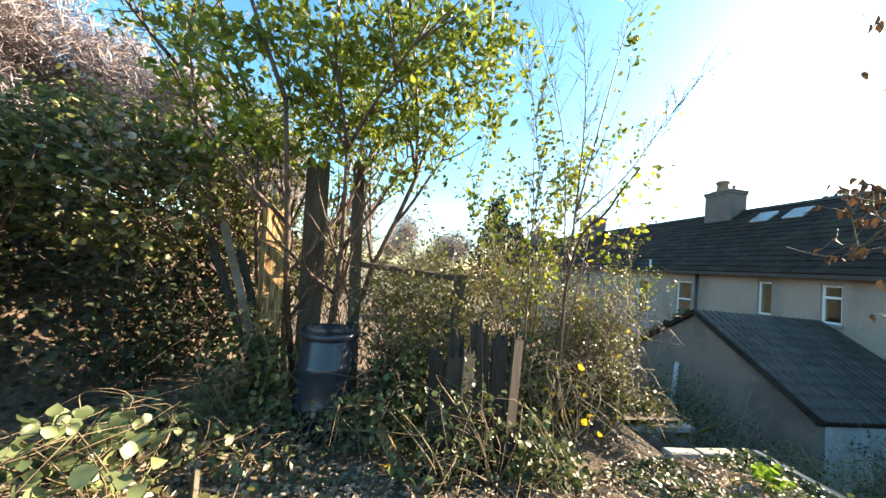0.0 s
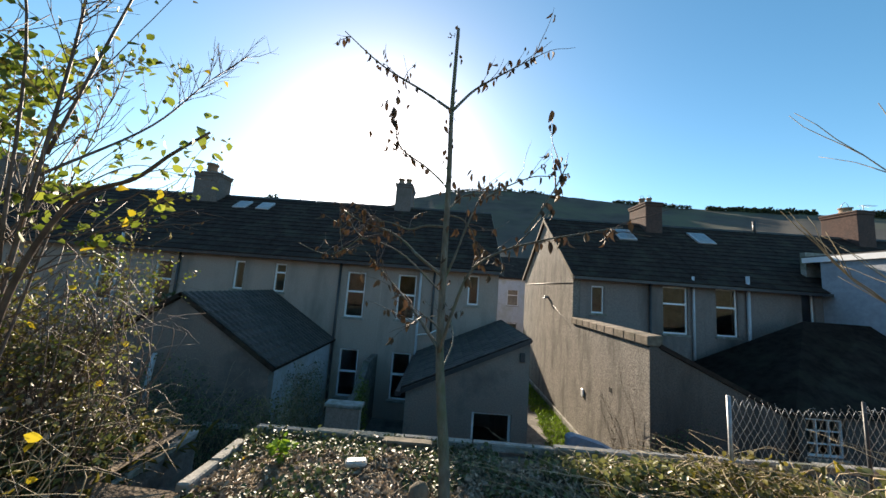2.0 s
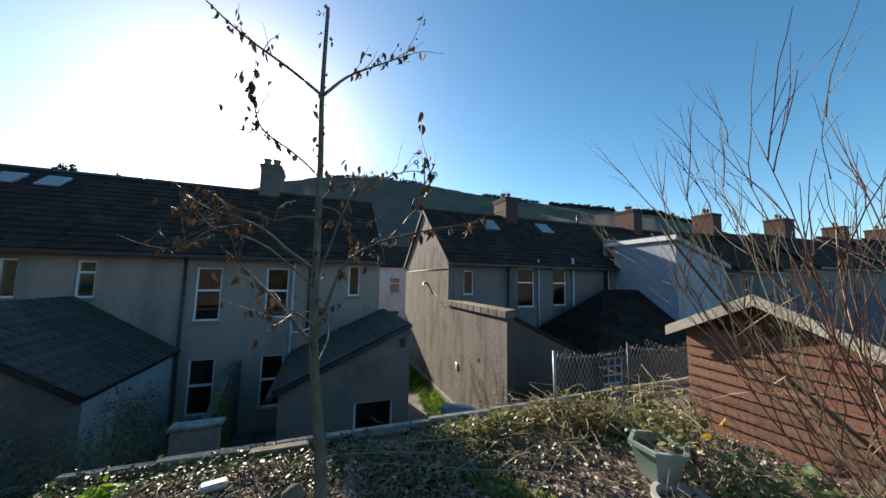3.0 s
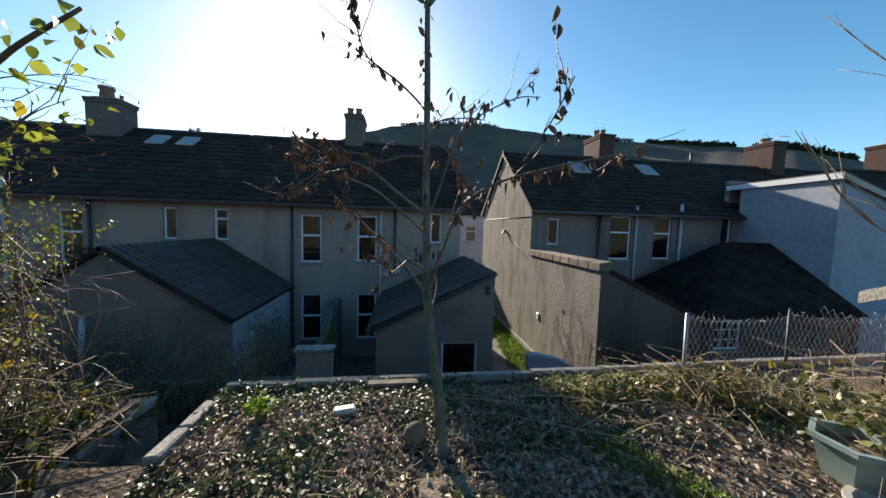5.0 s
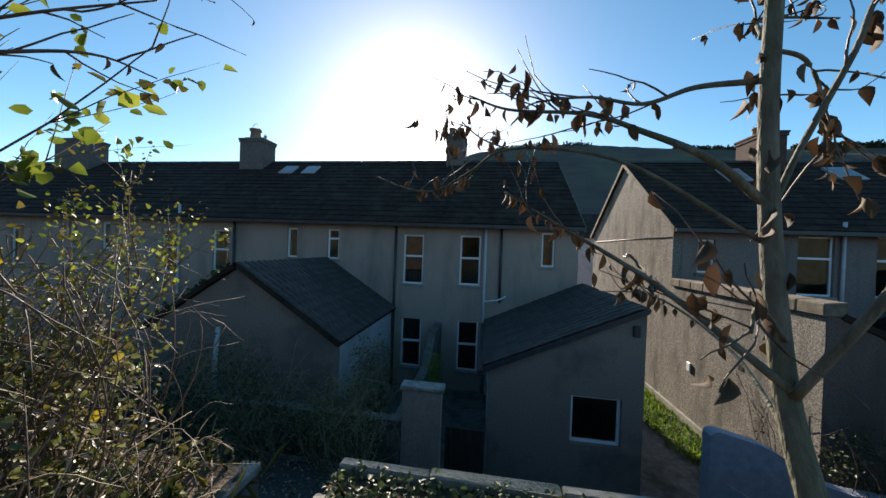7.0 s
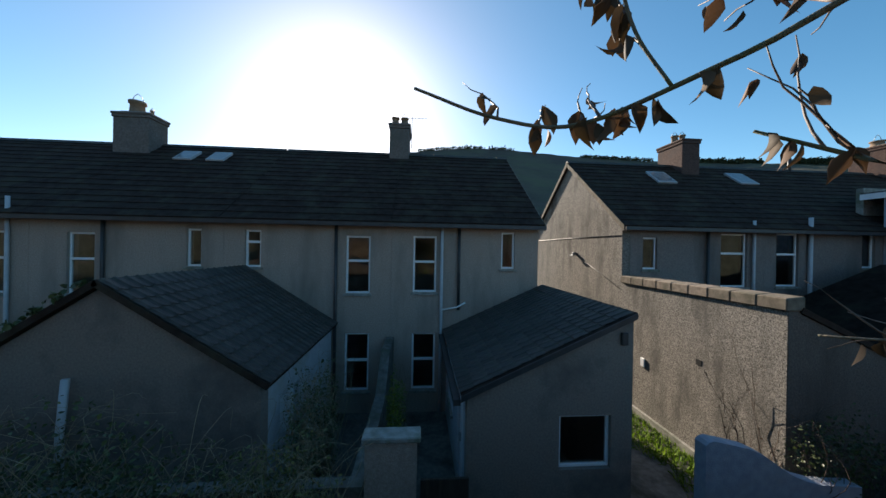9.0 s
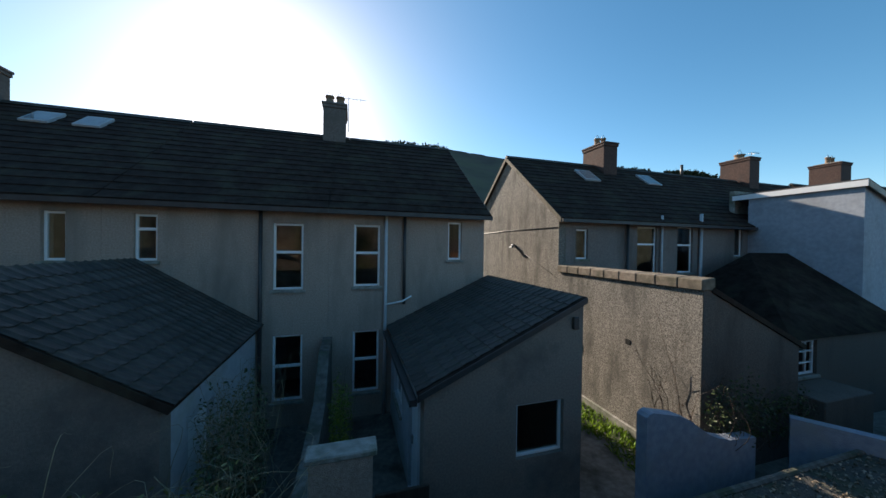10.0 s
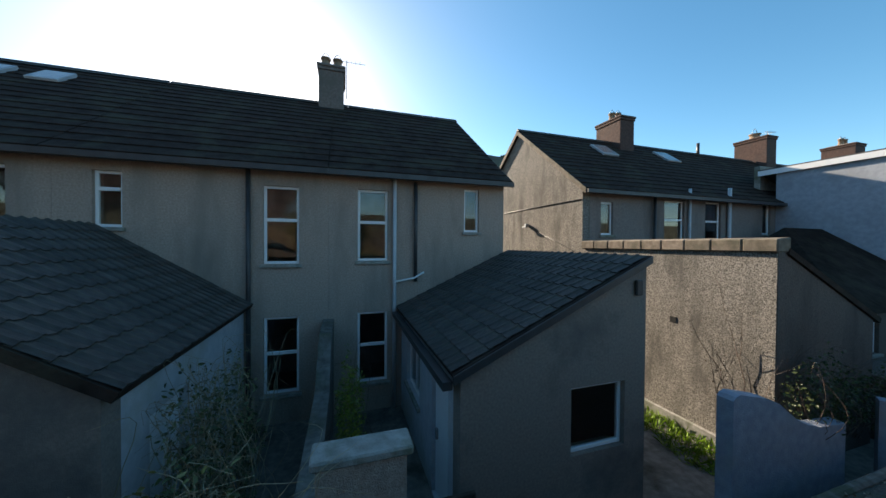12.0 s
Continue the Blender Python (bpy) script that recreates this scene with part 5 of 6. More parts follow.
bush("bramble_patch", "low bramble leaves and dead stems over leaf litter", [
    ((0.25, -13.6, 3.35), (0.9, 0.6, 0.28), 420, 0.075, PALE_BRAMBLE, 1.15),
    ((-0.3, -12.8, 3.28), (0.7, 0.5, 0.22), 300, 0.06, PALE_BRAMBLE, 1.2),
    ((0.75, -13.5, 3.6), (0.6, 0.6, 0.28), 300, 0.08, PALE_BRAMBLE, 1.12),
    ((0.2, -13.1, 3.25), (0.9, 0.8, 0.14), 900, 0.06, LITTER, 1.6)], 150, 81, CANE)
bush("ivy_screen", "trailing ivy leaves over the feet of old posts", [
    ((-0.62, -13.15, 3.75), (0.2, 0.4, 0.5), 420, 0.06, IVY, 1.25),
    ((-0.55, -13.0, 3.55), (0.25, 0.4, 0.4), 160, 0.065, BRAMBLE, 1.35),
    ((-0.62, -11.45, 3.75), (0.2, 0.5, 0.42), 420, 0.055, IVY, 1.25),
    ((-0.35, -12.0, 3.4), (0.3, 0.5, 0.3), 170, 0.06, PALE_BRAMBLE, 1.2),
    ((-0.72, -11.55, 4.4), (0.22, 0.65, 0.45), 600, 0.045, OLIVE_LEAF, 1.5),
    ((0.2, -11.15, 3.65), (0.1, 0.4, 0.45), 190, 0.05, IVY, 1.25),
    ((0.25, -11.4, 3.35), (0.25, 0.5, 0.25), 120, 0.055, PALE_BRAMBLE, 1.2)], 130, 87, CANE, "ivy")

# ---- fence remains, planks, barrel ----


def plank(name, a, b, w, t, mat, label, category="plank", group="", ragged=0.0, seed=1, turn=0.0):
    """A board from a to b, w wide and t thick, its far end broken unevenly."""
    rng = random.Random(seed)
    a, b = Vector(a), Vector(b)
    ax = (b - a).normalized()
    side = ax.cross(Vector((math.cos(turn), math.sin(turn), 0.0))).normalized()
    nor = ax.cross(side)
    n, verts, faces = 6, [], []
    for i in range(n + 1):
        u = -0.5 + i / n
        end = b + ax * (rng.uniform(-ragged, ragged) if ragged else 0)
        for q, s in ((a, 1), (a, -1), (end, 1), (end, -1)):
            verts.append(q + side * w * u + nor * t * 0.5 * s)
    for i in range(n):
        p, r = i * 4, (i + 1) * 4
        faces += [(p, r, r + 2, p + 2), (p + 1, p + 3, r + 3, r + 1), (p, p + 1, r + 1, r), (p + 2, r + 2, r + 3, p + 3)]
    faces += [(0, 2, 3, 1), (n * 4, n * 4 + 1, n * 4 + 3, n * 4 + 2)]
    return tagged(finish(name, verts, faces, mat), label, category, group)


plank("fence_post", (-1.12, -12.7, 3.0), (-1.09, -12.84, 5.85), 0.24, 0.09, FENCE_WOOD, "broad dark weathered fence post wrapped in ivy", "post", ragged=0.03, seed=2, turn=0.2)
plank("fence_post", (-1.15, -12.2, 3.0), (-1.12, -12.4, 5.9), 0.13, 0.09, FENCE_WOOD, "slim dark weathered fence post", "post", ragged=0.02, seed=3, turn=0.1)
plank("split_post", (-0.85, -13.02, 3.1), (-0.8, -13.13, 5.28), 0.2, 0.1, RAW_WOOD, "rotten timber post split to raw yellow wood", "post", ragged=0.07, seed=4, turn=0.85)
for i, (dy, lean) in enumerate(((0.28, 0.24), (0.36, 0.34), (0.2, 0.14))):
    plank("broken_slat", (-0.75 - 0.03 * i, -12.75 - dy * 0.5, 3.15), (-0.78 - 0.03 * i, -13.15 - dy - lean * 0.6, 5.02 - 0.1 * i), 0.07, 0.025, DARK_WOOD if i else COPING, "narrow broken fence slat leaning on a post", "slat", "broken slats", 0.05, 5 + i, 0.3)
plank("fence_rail", (-1.08, -12.25, 4.76), (-0.92, -11.08, 4.7), 0.06, 0.04, FENCE_WOOD, "grey-brown fence rail between old posts", "rail", ragged=0.02, seed=9, turn=1.57)
plank("short_post", (-0.86, -11.32, 3.0), (-0.86, -11.13, 4.74), 0.12, 0.07, FENCE_WOOD, "short leaning fence post", "post", ragged=0.03, seed=10, turn=0.2)
rng = random.Random(29)
for i in range(11):
    x0, y0 = 0.03 + rng.uniform(-0.08, 0.08), -11.44 + 0.068 * i
    plank("old_plank", (x0, y0, 3.0), (x0 - rng.uniform(0.02, 0.16), y0 + rng.uniform(-0.1, 0.08), 4.14 + 0.027 * i + rng.uniform(-0.16, 0.1)), rng.uniform(0.08, 0.15), 0.03, FENCE_WOOD if i == 4 else DARK_WOOD,
          "dark weathered plank leaning upright in a stack", "plank", "stacked planks", 0.05, 20 + i, rng.uniform(-0.4, 0.4))
plank("dropped_plank", (0.4, -11.5, 3.14), (-0.25, -11.85, 3.4), 0.09, 0.03, RAW_WOOD, "short pale plank lying against the ivy", "plank", ragged=0.03, seed=40)
plank("dropped_plank", (0.72, -12.75, 3.38), (0.35, -12.95, 3.44), 0.08, 0.025, COPING, "short brown plank lying among dead leaves", "plank", ragged=0.02, seed=41)

drum = empty("barrel", "blue-black plastic barrel half hidden by ivy", "barrel")
vs, fs, n = [], [], 28
prof = [(0.0, 0.0), (0.19, 0.0), (0.205, 0.03), (0.21, 0.25), (0.222, 0.27), (0.222, 0.30), (0.21, 0.32), (0.215, 0.58), (0.226, 0.60), (0.226, 0.63), (0.213, 0.65), (0.205, 0.84), (0.19, 0.87)]
for r, h in prof:
    vs += [(-0.7 + 1.28 * r * math.cos(2 * math.pi * s / n), -12.43 + 1.28 * r * math.sin(2 * math.pi * s / n), 3.1 + 1.08 * h) for s in range(n)]
for i in range(len(prof) - 1):
    fs += [(i * n + s, i * n + (s + 1) % n, (i + 1) * n + (s + 1) % n, (i + 1) * n + s) for s in range(n)]
finish("body", vs, fs, BARREL, drum, smooth=True)
vs, fs = [], []
prof = [(0.2, 0.862), (0.222, 0.865), (0.224, 0.91), (0.205, 0.925), (0.19, 0.905), (0.0, 0.90)]
for r, h in prof:
    vs += [(-0.7 + 1.28 * r * math.cos(2 * math.pi * s / n), -12.43 + 1.28 * r * math.sin(2 * math.pi * s / n), 3.1 + 1.08 * h) for s in range(n)]
for i in range(len(prof) - 1):
    fs += [(i * n + s, i * n + (s + 1) % n, (i + 1) * n + (s + 1) % n, (i + 1) * n + s) for s in range(n)]
finish("lid", vs, fs, BARREL, drum, smooth=True)
bm = boxes((-1.5, -1.1, -15.35, -14.95, 3.2, 3.55), bevel=0.05)
tagged(part("crate", bm, RED_PLASTIC), "faded red plastic crate under the hedge", "crate")

# ---- bed: stones, wrapper ----
bm = bmesh.new()
bmesh.ops.create_icosphere(bm, subdivisions=2, radius=1)
for v in bm.verts:
    v.co = Vector((1.74 + v.co.x * 0.075, -9.4 + v.co.y * 0.065, ground_at(1.74, -9.4) + 0.06 + v.co.z * 0.1)) + Vector(v.co) * 0.02 * noise.noise(Vector(v.co) * 2)
tagged(part("rock", bm, COPING, smooth=True), "rounded brown stone at the foot of the tree", "stone")
bm = boxes((1.75, 2.05, -9.98, -9.74, 3.4, 3.49), bevel=0.02)
tagged(part("paving_slab", bm, COPING), "small brown slab before the tree", "slab")
bm = boxes((1.34, 1.8, -8.68, -8.58, 3.38, 3.5), bevel=0.012)
tagged(part("yellow_stone", bm, COPING), "pale yellowish stone lying along the wall edge", "stone")
bm = boxes((1.12, 1.29, -9.1, -9.02, 3.475, 3.525), bevel=0.015)
bmesh.ops.rotate(bm, verts=bm.verts, cent=(1.2, -9.06, 3.5), matrix=Matrix.Rotation(radians(14), 3, "Z"))
tagged(part("plastic_bottle", bm, WHITE_PLASTIC, smooth=False), "crumpled white plastic container lying in the ivy", "litter")

# ---- shed, wire fence, planters ----
shed = empty("garden_shed", "small red-brown boarded shed with pale roof edges", "shed")
SX, SY0, SY1, SZ, SR = 5.8, -10.72, -9.38, 4.5, 4.83
mid = (SY0 + SY1) / 2
part("wall", boxes((SX + 0.02, SX + 2.3, SY0, SY1, 3.2, SZ)), SHED_WOOD, shed)
part("gable", prism(bmesh.new(), [(SY0, SZ + 0.001), (SY1, SZ + 0.001), (mid, SR - 0.03)], "x", SX + 0.1, SX + 2.3), SHED_WOOD, shed)
board_mesh = None
for i in range(12):
    z = 3.22 + i * 0.107
    if board_mesh is None:
        bm = boxes((-0.012, 0.02, SY0 - 0.005, SY1 + 0.005, 0.0, 0.104))
        for v in bm.verts:
            if v.co.z > 0.05 and v.co.x < 0:
                v.co.x = 0.004
        ob = part("board", bm, SHED_WOOD, shed)
        board_mesh = ob.data
    else:
        ob = new("board", board_mesh)
        ob.parent = shed
    ob.location = (SX, 0, z)
for s, y_end in ((1, SY1 + 0.16), (-1, SY0 - 0.16)):
    zs = SR - (SR - SZ) / (mid - SY0) * (abs(y_end - mid))
    part("roof", slab(bmesh.new(), [(SX - 0.1, y_end, zs + 0.05), (SX + 2.4, y_end, zs + 0.05), (SX + 2.4, mid, SR + 0.05), (SX - 0.1, mid, SR + 0.05)], 0.03), FELT, shed)
    part("barge_board", prism(bmesh.new(), [(y_end, zs - 0.05), (mid, SR - 0.05), (mid, SR + 0.06), (y_end, zs + 0.06)], "x", SX - 0.125, SX - 0.1), FASCIA, shed)


def wire_panel(fence, p0, p1, z0, h, step=0.058, sag=0.0):
    """Crossing zigzag wires between two posts."""
    p0, p1 = Vector((*p0, z0)), Vector((*p1, z0))
    length, u = (p1 - p0).length, (p1 - p0).normalized()
    rows, n = [], int(length / step)
    for i in range(n):
        for sgn in (1, -1):
            pts, k, m = [], 0, int(h / step)
            for k in range(m + 1):
                s = i * step + (k % 2) * step * 0.5 * sgn + 0.5 * step
                s = min(max(s, 0), length)
                bow = sag * math.sin(math.pi * s / length)
                pts.append(p0 + u * s + Vector((0.02 * sgn * 0.2, 0.004 * sgn, k * h / m - bow * k / m + 0.015 * math.sin(s * 3 + k))))
            rows.append((pts, 0.0017, 0.0017))
    tubes("mesh_panel", rows, METAL, fence, sides=3)


fence = empty("wire_fence", "sagging galvanised chain-link fence on thin posts", "fence")
for x, y, top in ((4.31, -8.9, 4.2), (5.42, -8.92, 4.24), (6.6, -8.95, 4.22), (5.4, -11.1, 4.35)):
    tubes("post", [([(x, y, 3.2), (x + 0.01, y, 3.7), (x, y, top)], 0.016 if x < 5 else 0.012, 0.016 if x < 5 else 0.012)], METAL if x < 5 else PIPE_DARK, fence, sides=8)
wire_panel(fence, (4.31, -8.9), (5.42, -8.92), 3.38, 0.8, sag=0.06)
wire_panel(fence, (5.42, -8.92), (6.6, -8.95), 3.38, 0.82, sag=0.07)
wire_panel(fence, (5.48, -9.1), (5.4, -11.1), 3.38, 0.95, sag=0.1)
barb_rng = random.Random(97)
barbs = []
for k in range(46):
    bx = 4.33 + 0.05 * k
    top_z = 4.17 - 0.05 * math.sin(math.pi * ((bx - 4.31) % 1.15) / 1.15)
    barbs.append((bend((bx, -8.92, top_z), (barb_rng.uniform(-0.6, 0.6), barb_rng.uniform(-0.5, 0.3), 1), barb_rng.uniform(0.03, 0.09), barb_rng, 4, 0.3, -0.2), 0.0017, 0.0015))
tubes("mesh_panel", barbs, METAL, fence, sides=3)


def tub(name, label, c, r0, r1, z0, z1, sides, mat, fill=True):
    ob = empty(name, label, "planter")
    vs, fs = [], []
    prof = [(0.0, z0), (r0, z0), (r1, z1 - 0.03), (r1 + 0.022, z1 - 0.03), (r1 + 0.022, z1), (r1 - 0.012, z1), (r0 - 0.01, z0 + 0.04), (0, z0 + 0.04)]
    for r, z in prof:
        vs += [(c[0] + r * math.cos(2 * math.pi * (s + 0.5) / sides), c[1] + r * math.sin(2 * math.pi * (s + 0.5) / sides), z) for s in range(sides)]
    for i in range(len(prof) - 1):
        fs += [(i * sides + s, i * sides + (s + 1) % sides, (i + 1) * sides + (s + 1) % sides, (i + 1) * sides + s) for s in range(sides)]
    finish("shell", vs, fs, mat, ob)
    part("soil", prism(bmesh.new(), [(c[0] + (r1 - 0.03) * math.cos(2 * math.pi * (s + 0.5) / sides), c[1] + (r1 - 0.03) * math.sin(2 * math.pi * (s + 0.5) / sides)) for s in range(sides)], "z", z1 - 0.09, z1 - 0.06), SOIL, ob)
    return ob


tub("planter", "faded green hexagonal plastic planter with weeds", (4.36, -10.02), 0.14, 0.2, 3.5, 3.75, 6, GREEN_PLASTIC)
tub("planter_bowl", "shallow white plastic planter bowl on the litter", (4.24, -10.27), 0.13, 0.175, 3.34, 3.52, 20, WHITE_PLASTIC)
bush("weed_clump", "weeds and bramble leaves round the planters", [
    ((4.55, -10.0, 3.85), (0.28, 0.25, 0.2), 130, 0.06, BRAMBLE, 1.4),
    ((4.9, -9.6, 3.6), (0.45, 0.4, 0.4), 420, 0.06, BRAMBLE, 1.4),
    ((4.85, -10.6, 3.52), (0.4, 0.35, 0.3), 240, 0.07, PALE_BRAMBLE, 1.15),
    ((4.28, -10.34, 3.45), (0.4, 0.2, 0.1), 160, 0.05, LITTER, 1.6),
    ((4.6, -10.35, 3.6), (0.25, 0.25, 0.2), 110, 0.055, PALE_BRAMBLE, 1.2),
    ((4.8, -9.9, 3.9), (0.5, 0.6, 0.3), 9, 0.08, YELLOW_LEAF, 1.3)], 60, 91, PALE_TWIG)
bush("hedge_edge", "low ivy and dead grass trailing over the wall edge", [
    ((3.6, -8.95, 3.42), (0.95, 0.36, 0.2), 2600, 0.05, BRAMBLE, 1.3),
    ((4.4, -9.05, 3.48), (0.7, 0.35, 0.26), 1400, 0.05, OLIVE_LEAF, 1.5),
    ((3.9, -9.35, 3.38), (0.8, 0.4, 0.16), 700, 0.055, LITTER, 1.4)], 240, 95, PALE_TWIG, "ground cover")
rng = random.Random(101)
red = plant("dogwood_shrub", "bare shrub of long reddish-brown whips before the shed", "shrub")
for k in range(17):
    foot = Vector((5.15 + rng.gauss(0, 0.16), -11.15 + rng.gauss(0, 0.14), 3.35))
    way = Vector((-1.7 + 1.75 * (k / 16) + rng.uniform(-0.1, 0.1), rng.uniform(0.0, 0.35), rng.uniform(0.8, 1.1)))
    line = bend(foot, way, rng.uniform(1.9, 3.0), rng, 12, 0.07, 0.06)
    stem = tubes("stem", [(line, rng.uniform(0.005, 0.009), 0.0016)], RED_TWIG if k % 3 else PALE_TWIG, red, sides=6)
    tubes("twig", feathered(line[2:], rng, 4.0, 0.85, 2, 0.75, 1.3), RED_TWIG if k % 2 else PALE_TWIG, stem, sides=3)
tubes("stem", [(spline([(5.3, -11.2, 3.3), (5.17, -10.97, 3.8), (4.9, -10.82, 4.12), (4.4, -10.74, 4.48), (4.02, -10.66, 4.9), (3.75, -10.55, 5.3)]), 0.022, 0.006)], TWIG, red, sides=7)
plank("pale_branch", (4.95, -10.63, 3.33), (5.54, -10.8, 3.74), 0.05, 0.05, PALE_TWIG, "pale broken branch propped on the ground", "branch", ragged=0.02, seed=60)

# ---- ground cover in the bed ----


def scatter(x0, x1, y0, y1, n, seed, lift=0.02, keep=None, zfun=ground_at):
    r = random.Random(seed)
    out = []
    while len(out) < n:
        x, y = r.uniform(x0, x1), r.uniform(y0, y1)
        if keep is None or keep(x, y):
            out.append((x, y, zfun(x, y) + abs(r.gauss(0, lift))))
    return out


def in_bed(x, y):
    return not (STAIR_L - 0.1 < x < STAIR_R + 0.02 and y > -9.4)


def patchy(scale, cut, off):
    return lambda x, y: in_bed(x, y) and noise.noise((x * scale + off, y * scale, off)) > cut


tagged(leaves("ivy_cover", scatter(0.02, 2.4, -10.4, -8.42, 5000, 1, 0.04, lambda x, y: in_bed(x, y) and (noise.noise((x * 1.6, y * 1.6, 3)) > 0.05 or y > -8.95 - 0.25 * noise.noise((x * 3, 0, 0)))), 0.034, IVY, long=1.15, flat=0.45, seed=1),
       "glossy ivy carpet over the garden bed", "ivy", kind="stuff")
tagged(leaves("ivy_cover", scatter(2.2, 5.6, -9.6, -8.42, 3400, 2, 0.035, patchy(1.4, -0.1, 9)), 0.036, IVY, long=1.15, flat=0.45, seed=2), "ivy trailing along the wall edge", "ivy", kind="stuff")
tagged(leaves("leaf_litter", scatter(-0.6, 5.7, -14.2, -8.8, 22000, 3, 0.014, in_bed), 0.046, LITTER, long=1.6, flat=0.6, seed=3, curl=0.5), "brown dead leaves covering the garden", "leaf litter", kind="stuff")
tagged(leaves("leaf_litter", scatter(0.1, 3.2, -11.2, -8.75, 13000, 33, 0.022, in_bed), 0.035, LITTER, long=2.2, flat=0.5, seed=34, curl=0.5), "small dry leaves and stems in the bed", "leaf litter", kind="stuff")
tagged(leaves("weed_cover", scatter(-0.5, 3.4, -13.5, -9.0, 1500, 4, 0.03, patchy(0.9, 0.1, 5)), 0.045, BRAMBLE, long=1.4, flat=0.4, seed=5), "scattered green weeds", "weeds", kind="stuff")
tagged(leaves("yellow_leaf_litter", scatter(-0.5, 4.5, -13.5, -8.6, 60, 6, 0.03, in_bed), 0.07, YELLOW_LEAF, long=1.3, flat=0.5, seed=7), "fallen yellow leaves", "leaf litter", kind="stuff")
tagged(leaves("bright_weed", cloud((0.55, -8.98, 3.52), (0.12, 0.1, 0.06), 60, 8), 0.06, GRASS, long=1.3, flat=0.4, seed=9), "bright green weed clump in the ivy", "weed")
twig_rows = []
rng = random.Random(111)
for x, y, z in scatter(0.1, 5.0, -13.6, -8.8, 700, 12, 0.02, in_bed) + scatter(0.3, 3.6, -11.0, -8.8, 1100, 13, 0.03, in_bed):
    g = rng.uniform(0, 6.28)
    twig_rows.append((bend((x, y, z + 0.01), (math.cos(g), math.sin(g), rng.uniform(0, 0.3)), rng.uniform(0.05, 0.22), rng, 4, 0.15), 0.0022, 0.0012))
tagged(tubes("fallen_twigs", twig_rows, PALE_TWIG, sides=3), "dry fallen twigs and stems", "twigs", kind="stuff")


def blades(name, pts, h, mat, label, seed):
    return tagged(leaves(name, pts, h, mat, long=14, droop=-0.55, flat=0.0, seed=seed, curl=0.5), label, "grass", kind="stuff")


blades("grass", scatter(2.9, 3.9, -10.5, -9.5, 900, 14, 0.0, lambda x, y: abs(x - 3.05 - (-9.5 - y) * 0.55) < 0.14), 0.07, GRASS, "bright grass tufts in the litter", 15)
# grass stops where the extension's shadow begins, drawing the lit strip in green
blades("alley_grass", scatter(5.2, 6.6, -4.4, 8.0, 7000, 16, 0.0, lambda x, y: x > 5.65 + 0.3 * noise.noise((y * 1.7, x, 4)), lambda x, y: 0.08), 0.15, GRASS, "bright grass kept to the alley's sunlit strip", 17)
blades("rank_grass", scatter(-1.1, -0.55, -9.5, -8.4, 140, 18, 0.0, None, lambda x, y: 3.22), 0.2, OLIVE_LEAF, "long dead grass by the steps", 19)

# ---- lane and yards ----
bush("ledge_ivy", "ivy, dead grass and canes over the stair's side wall", [
    ((-0.95, -8.95, 3.3), (0.24, 0.5, 0.16), 800, 0.042, IVY, 1.25),
    ((-0.88, -9.15, 3.3), (0.2, 0.4, 0.14), 260, 0.045, LITTER, 1.7),
    ((-0.95, -8.7, 3.35), (0.25, 0.35, 0.2), 260, 0.045, OLIVE_LEAF, 1.5)], 50, 119, CANE, "ivy")
bush("lane_bush", "dark leggy bush in the lane before the extension", [
    ((-3.4, -5.6, 1.95), (1.6, 0.5, 1.05), 3400, 0.055, IVY, 1.8),
    ((-1.5, -5.35, 1.75), (0.9, 0.35, 0.8), 1700, 0.055, BRAMBLE, 2.0),
    ((-5.6, -5.8, 2.0), (1.6, 0.6, 1.1), 3000, 0.06, IVY, 1.6)], 330, 121, PALE_TWIG)
bush("yard_bush", "leafy bush against the white side wall", [((-1.72, -3.2, 1.45), (0.42, 1.2, 1.15), 2400, 0.055, IVY, 2.2)], 170, 125, PALE_TWIG)
bush("conifer_shrub", "narrow green conifer in the yard", [((-0.22, -3.2, 1.35), (0.2, 0.3, 1.25), 2600, 0.05, LEAF, 3.0)], 12, 127)
bush("yard_shrub", "dark shrub behind the blue wall", [((7.3, -4.45, 1.45), (1.0, 0.25, 0.75), 1300, 0.05, IVY, 1.6), ((8.9, -4.4, 1.2), (0.9, 0.22, 0.6), 700, 0.05, IVY, 1.6)], 60, 131)
whips("wall_twigs", "bare twiggy climber against the roughcast wall", (6.45, -3.8, 0.1), 6, 2.2, 0.12, 17, [(60, 0.035, DRY_LEAF)], 0.012, TWIG, depth=2)
tagged(leaves("lane_litter", scatter(-6, 14, -8.3, -5.45, 9000, 22, 0.01, None, lambda x, y: 1.11), 0.05, LITTER, long=1.5, flat=0.7, seed=23, curl=0.5), "dead leaves on the dark lane", "leaf litter", kind="stuff")
tagged(tubes("old_pipe", [([(-5.12, -4.12, 1.1), (-5.12, -4.12, 2.0), (-5.05, -4.12, 2.85)], 0.05, 0.05)], PIPE_GREY, sides=8), "pale upright pipe on the brown gable", "pipe")
ivy_edge = [(-4.9 - 2.1 * s, -4.05 + 0.1 * math.sin(s * 40), 4.25 - 1.45 * s + 0.1 * abs(math.sin(s * 23))) for s in np.linspace(0, 1, 160)]
tagged(leaves("ivy_edge", ivy_edge, 0.08, IVY, long=1.2, seed=24), "ivy leaves along the gable's edge", "ivy", kind="stuff")
wb = empty("wheelie_bin", "brown wheeled bin in the alley", "bin")
part("body", prism(bmesh.new(), [(6.05, 0.2), (6.5, 0.2), (6.55, 1.1), (6.0, 1.1)], "y", 6.6, 7.15), PIPE_DARK, wb)
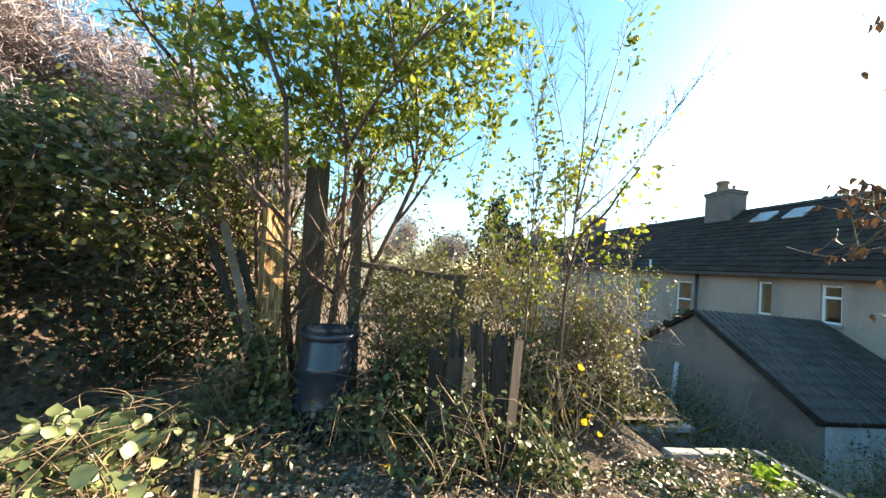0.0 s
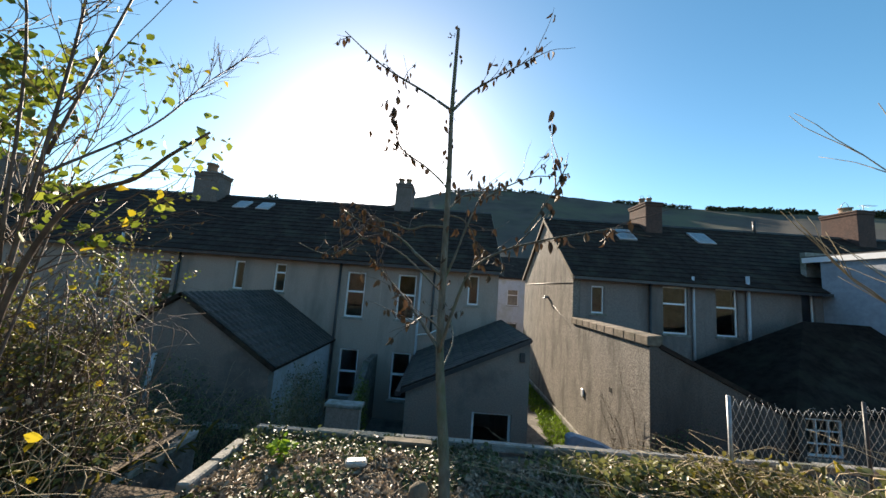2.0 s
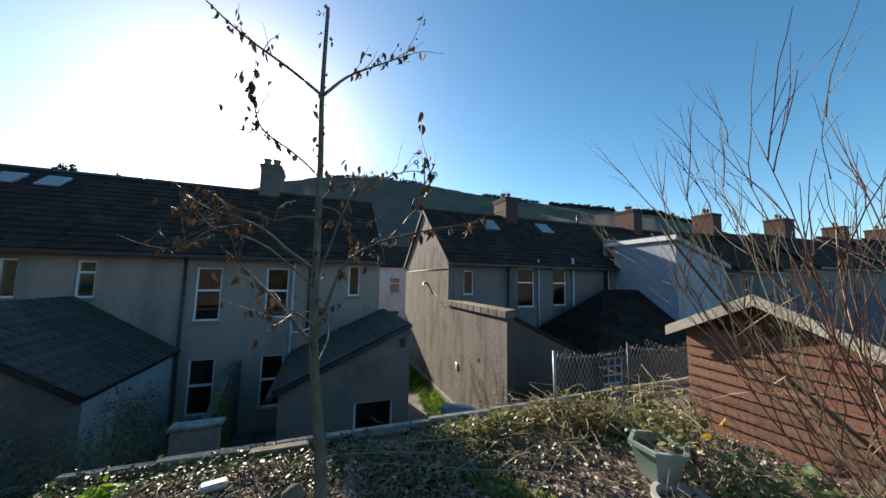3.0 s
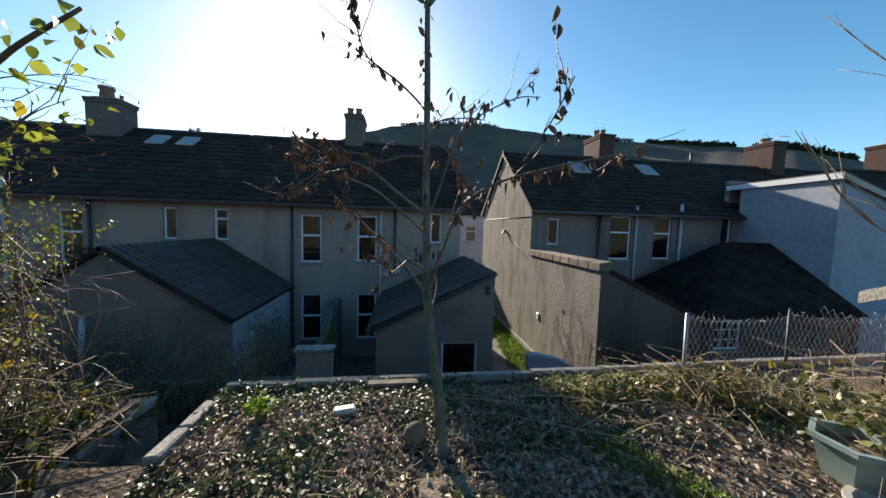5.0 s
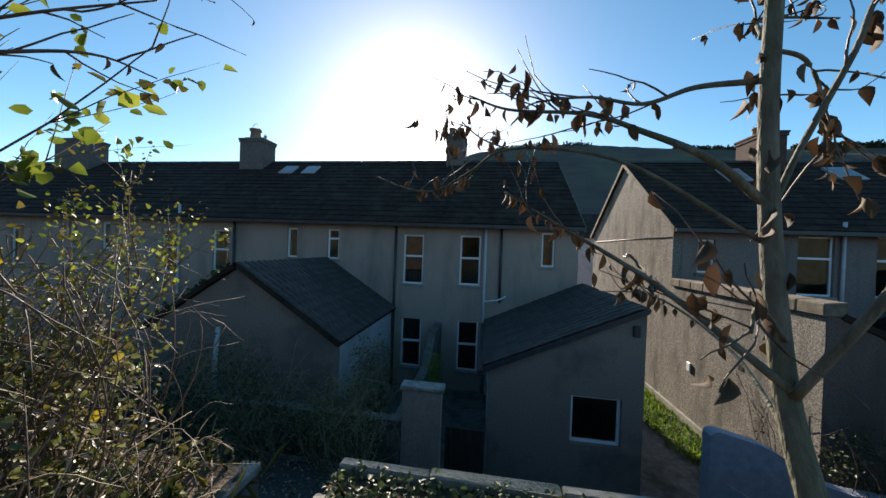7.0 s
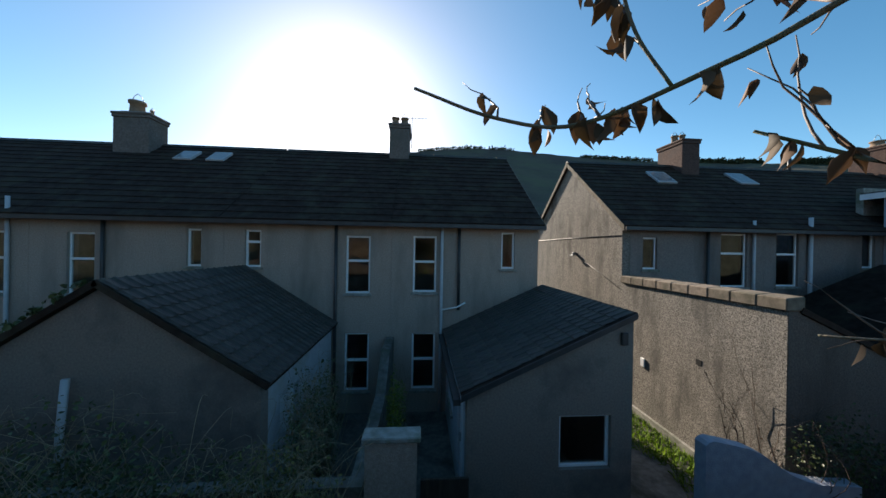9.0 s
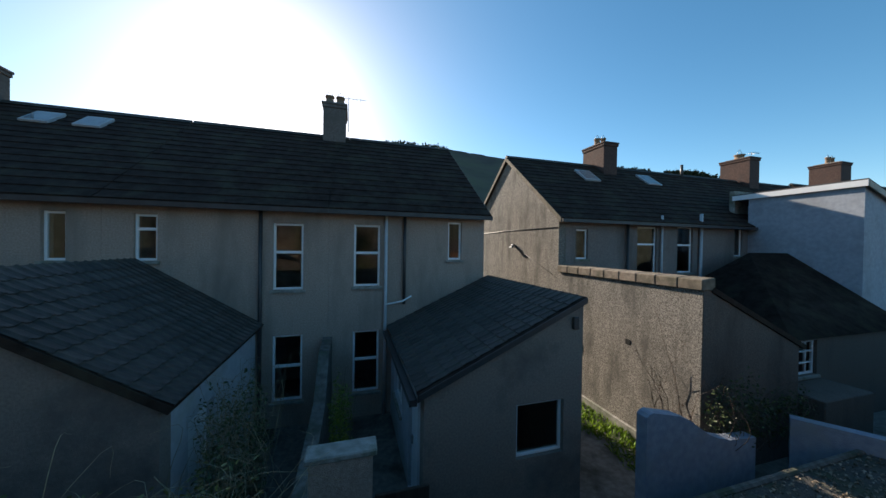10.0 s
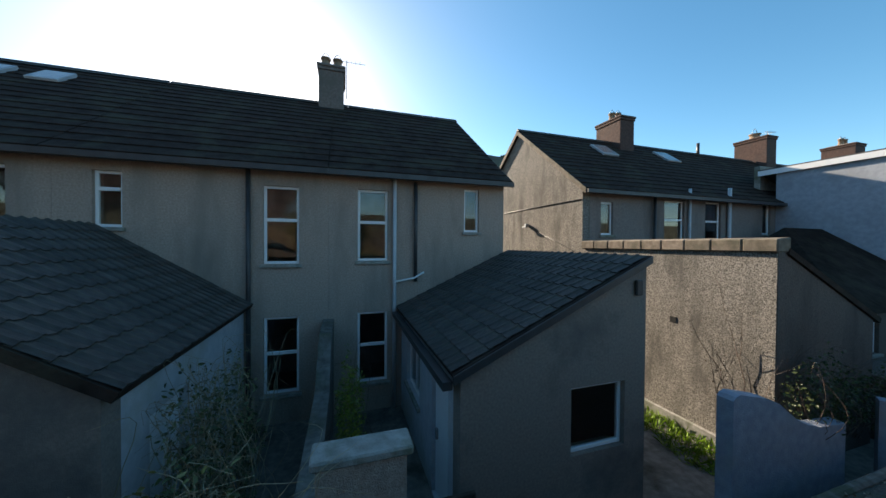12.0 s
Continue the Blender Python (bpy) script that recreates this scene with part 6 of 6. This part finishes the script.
part("lid", boxes((5.97, 6.58, 6.55, 7.2, 1.1, 1.16), bevel=0.02), COPING, wb)

# ---- far trees ----


def far_tree(name, label, x, y, h, w, seed, mat, n=1400, bare=False, leaf=0.5, base=0.0):
    rng = random.Random(seed)
    ob = plant(name, label, "tree", "far trees")
    paths, tips = grow((x, y, base), (0, 0, 1), h * 0.75, h * 0.025, 3 if bare else 1, rng, 0.05, 0.04, 6, 0.8, 0.5)
    tubes("trunk", [(w, a * 0.4, b * 0.3) for w, a, b in paths] if bare else paths, FAR_TWIG if bare else BARK, ob, sides=4)
    if bare:
        pts = [p + Vector((rng.gauss(0, 0.7), rng.gauss(0, 0.7), rng.gauss(0, 0.6))) for p in (rng.choice(tips) for _ in range(n))]
        leaves("crown", pts, leaf, mat, ob, long=30, seed=seed, droop=-0.25)
    else:
        pts = np.concatenate([cloud((x, y, base + h * (0.3 + 0.22 * k)), (w * (1 - 0.22 * k), w * (1 - 0.22 * k), h * 0.2), n // 4, seed + k, 0.3) for k in range(4)])
        leaves("crown", pts, leaf, mat, ob, long=1.6, seed=seed)
    return ob


for i, (az, d, h, w) in enumerate(((-73, 42, 13.0, 4.6), (-69.5, 46, 10.5, 3.4))):
    far_tree("conifer_tree", "dark conifer beyond the row", 2.2 + d * math.sin(radians(az)), -11.7 + d * math.cos(radians(az)), h, w, 141 + i, FAR_TREE, 2600)
for i in range(15):
    az, d = -156 + i * 3.1, 40 + 5 * (i % 3)
    far_tree("bare_tree", "bare winter tree in the wood beyond the garden", 2.5 + d * math.sin(radians(az)), -11.8 + d * math.cos(radians(az)), (20.5 - 0.25 * max(0, i - 7) ** 1.5) * (0.92 + 0.1 * ((i * 7) % 5) / 4), 5, 151 + i, FAR_TWIG, 9000, True, 1.0)
for i in range(6):
    az, d = -98 + i * 5, 48 + 5 * (i % 2)
    far_tree("bare_tree", "bare winter tree in the wood beyond the garden", 2.5 + d * math.sin(radians(az)), -11.8 + d * math.cos(radians(az)), 11.5 - 0.5 * i, 5, 171 + i, FAR_TWIG, 4000, True, 0.8)
tagged(leaves("hill_wood", wood, 3.2, FAR_TREE, long=1.5, seed=402), "distant trees along the crest of the hill", "wood", kind="stuff")

# ---- roof tiles of the extensions ----
tiled(*E1_ROOF, 20, 12)
tiled(*E2_ROOF, 20, 11)
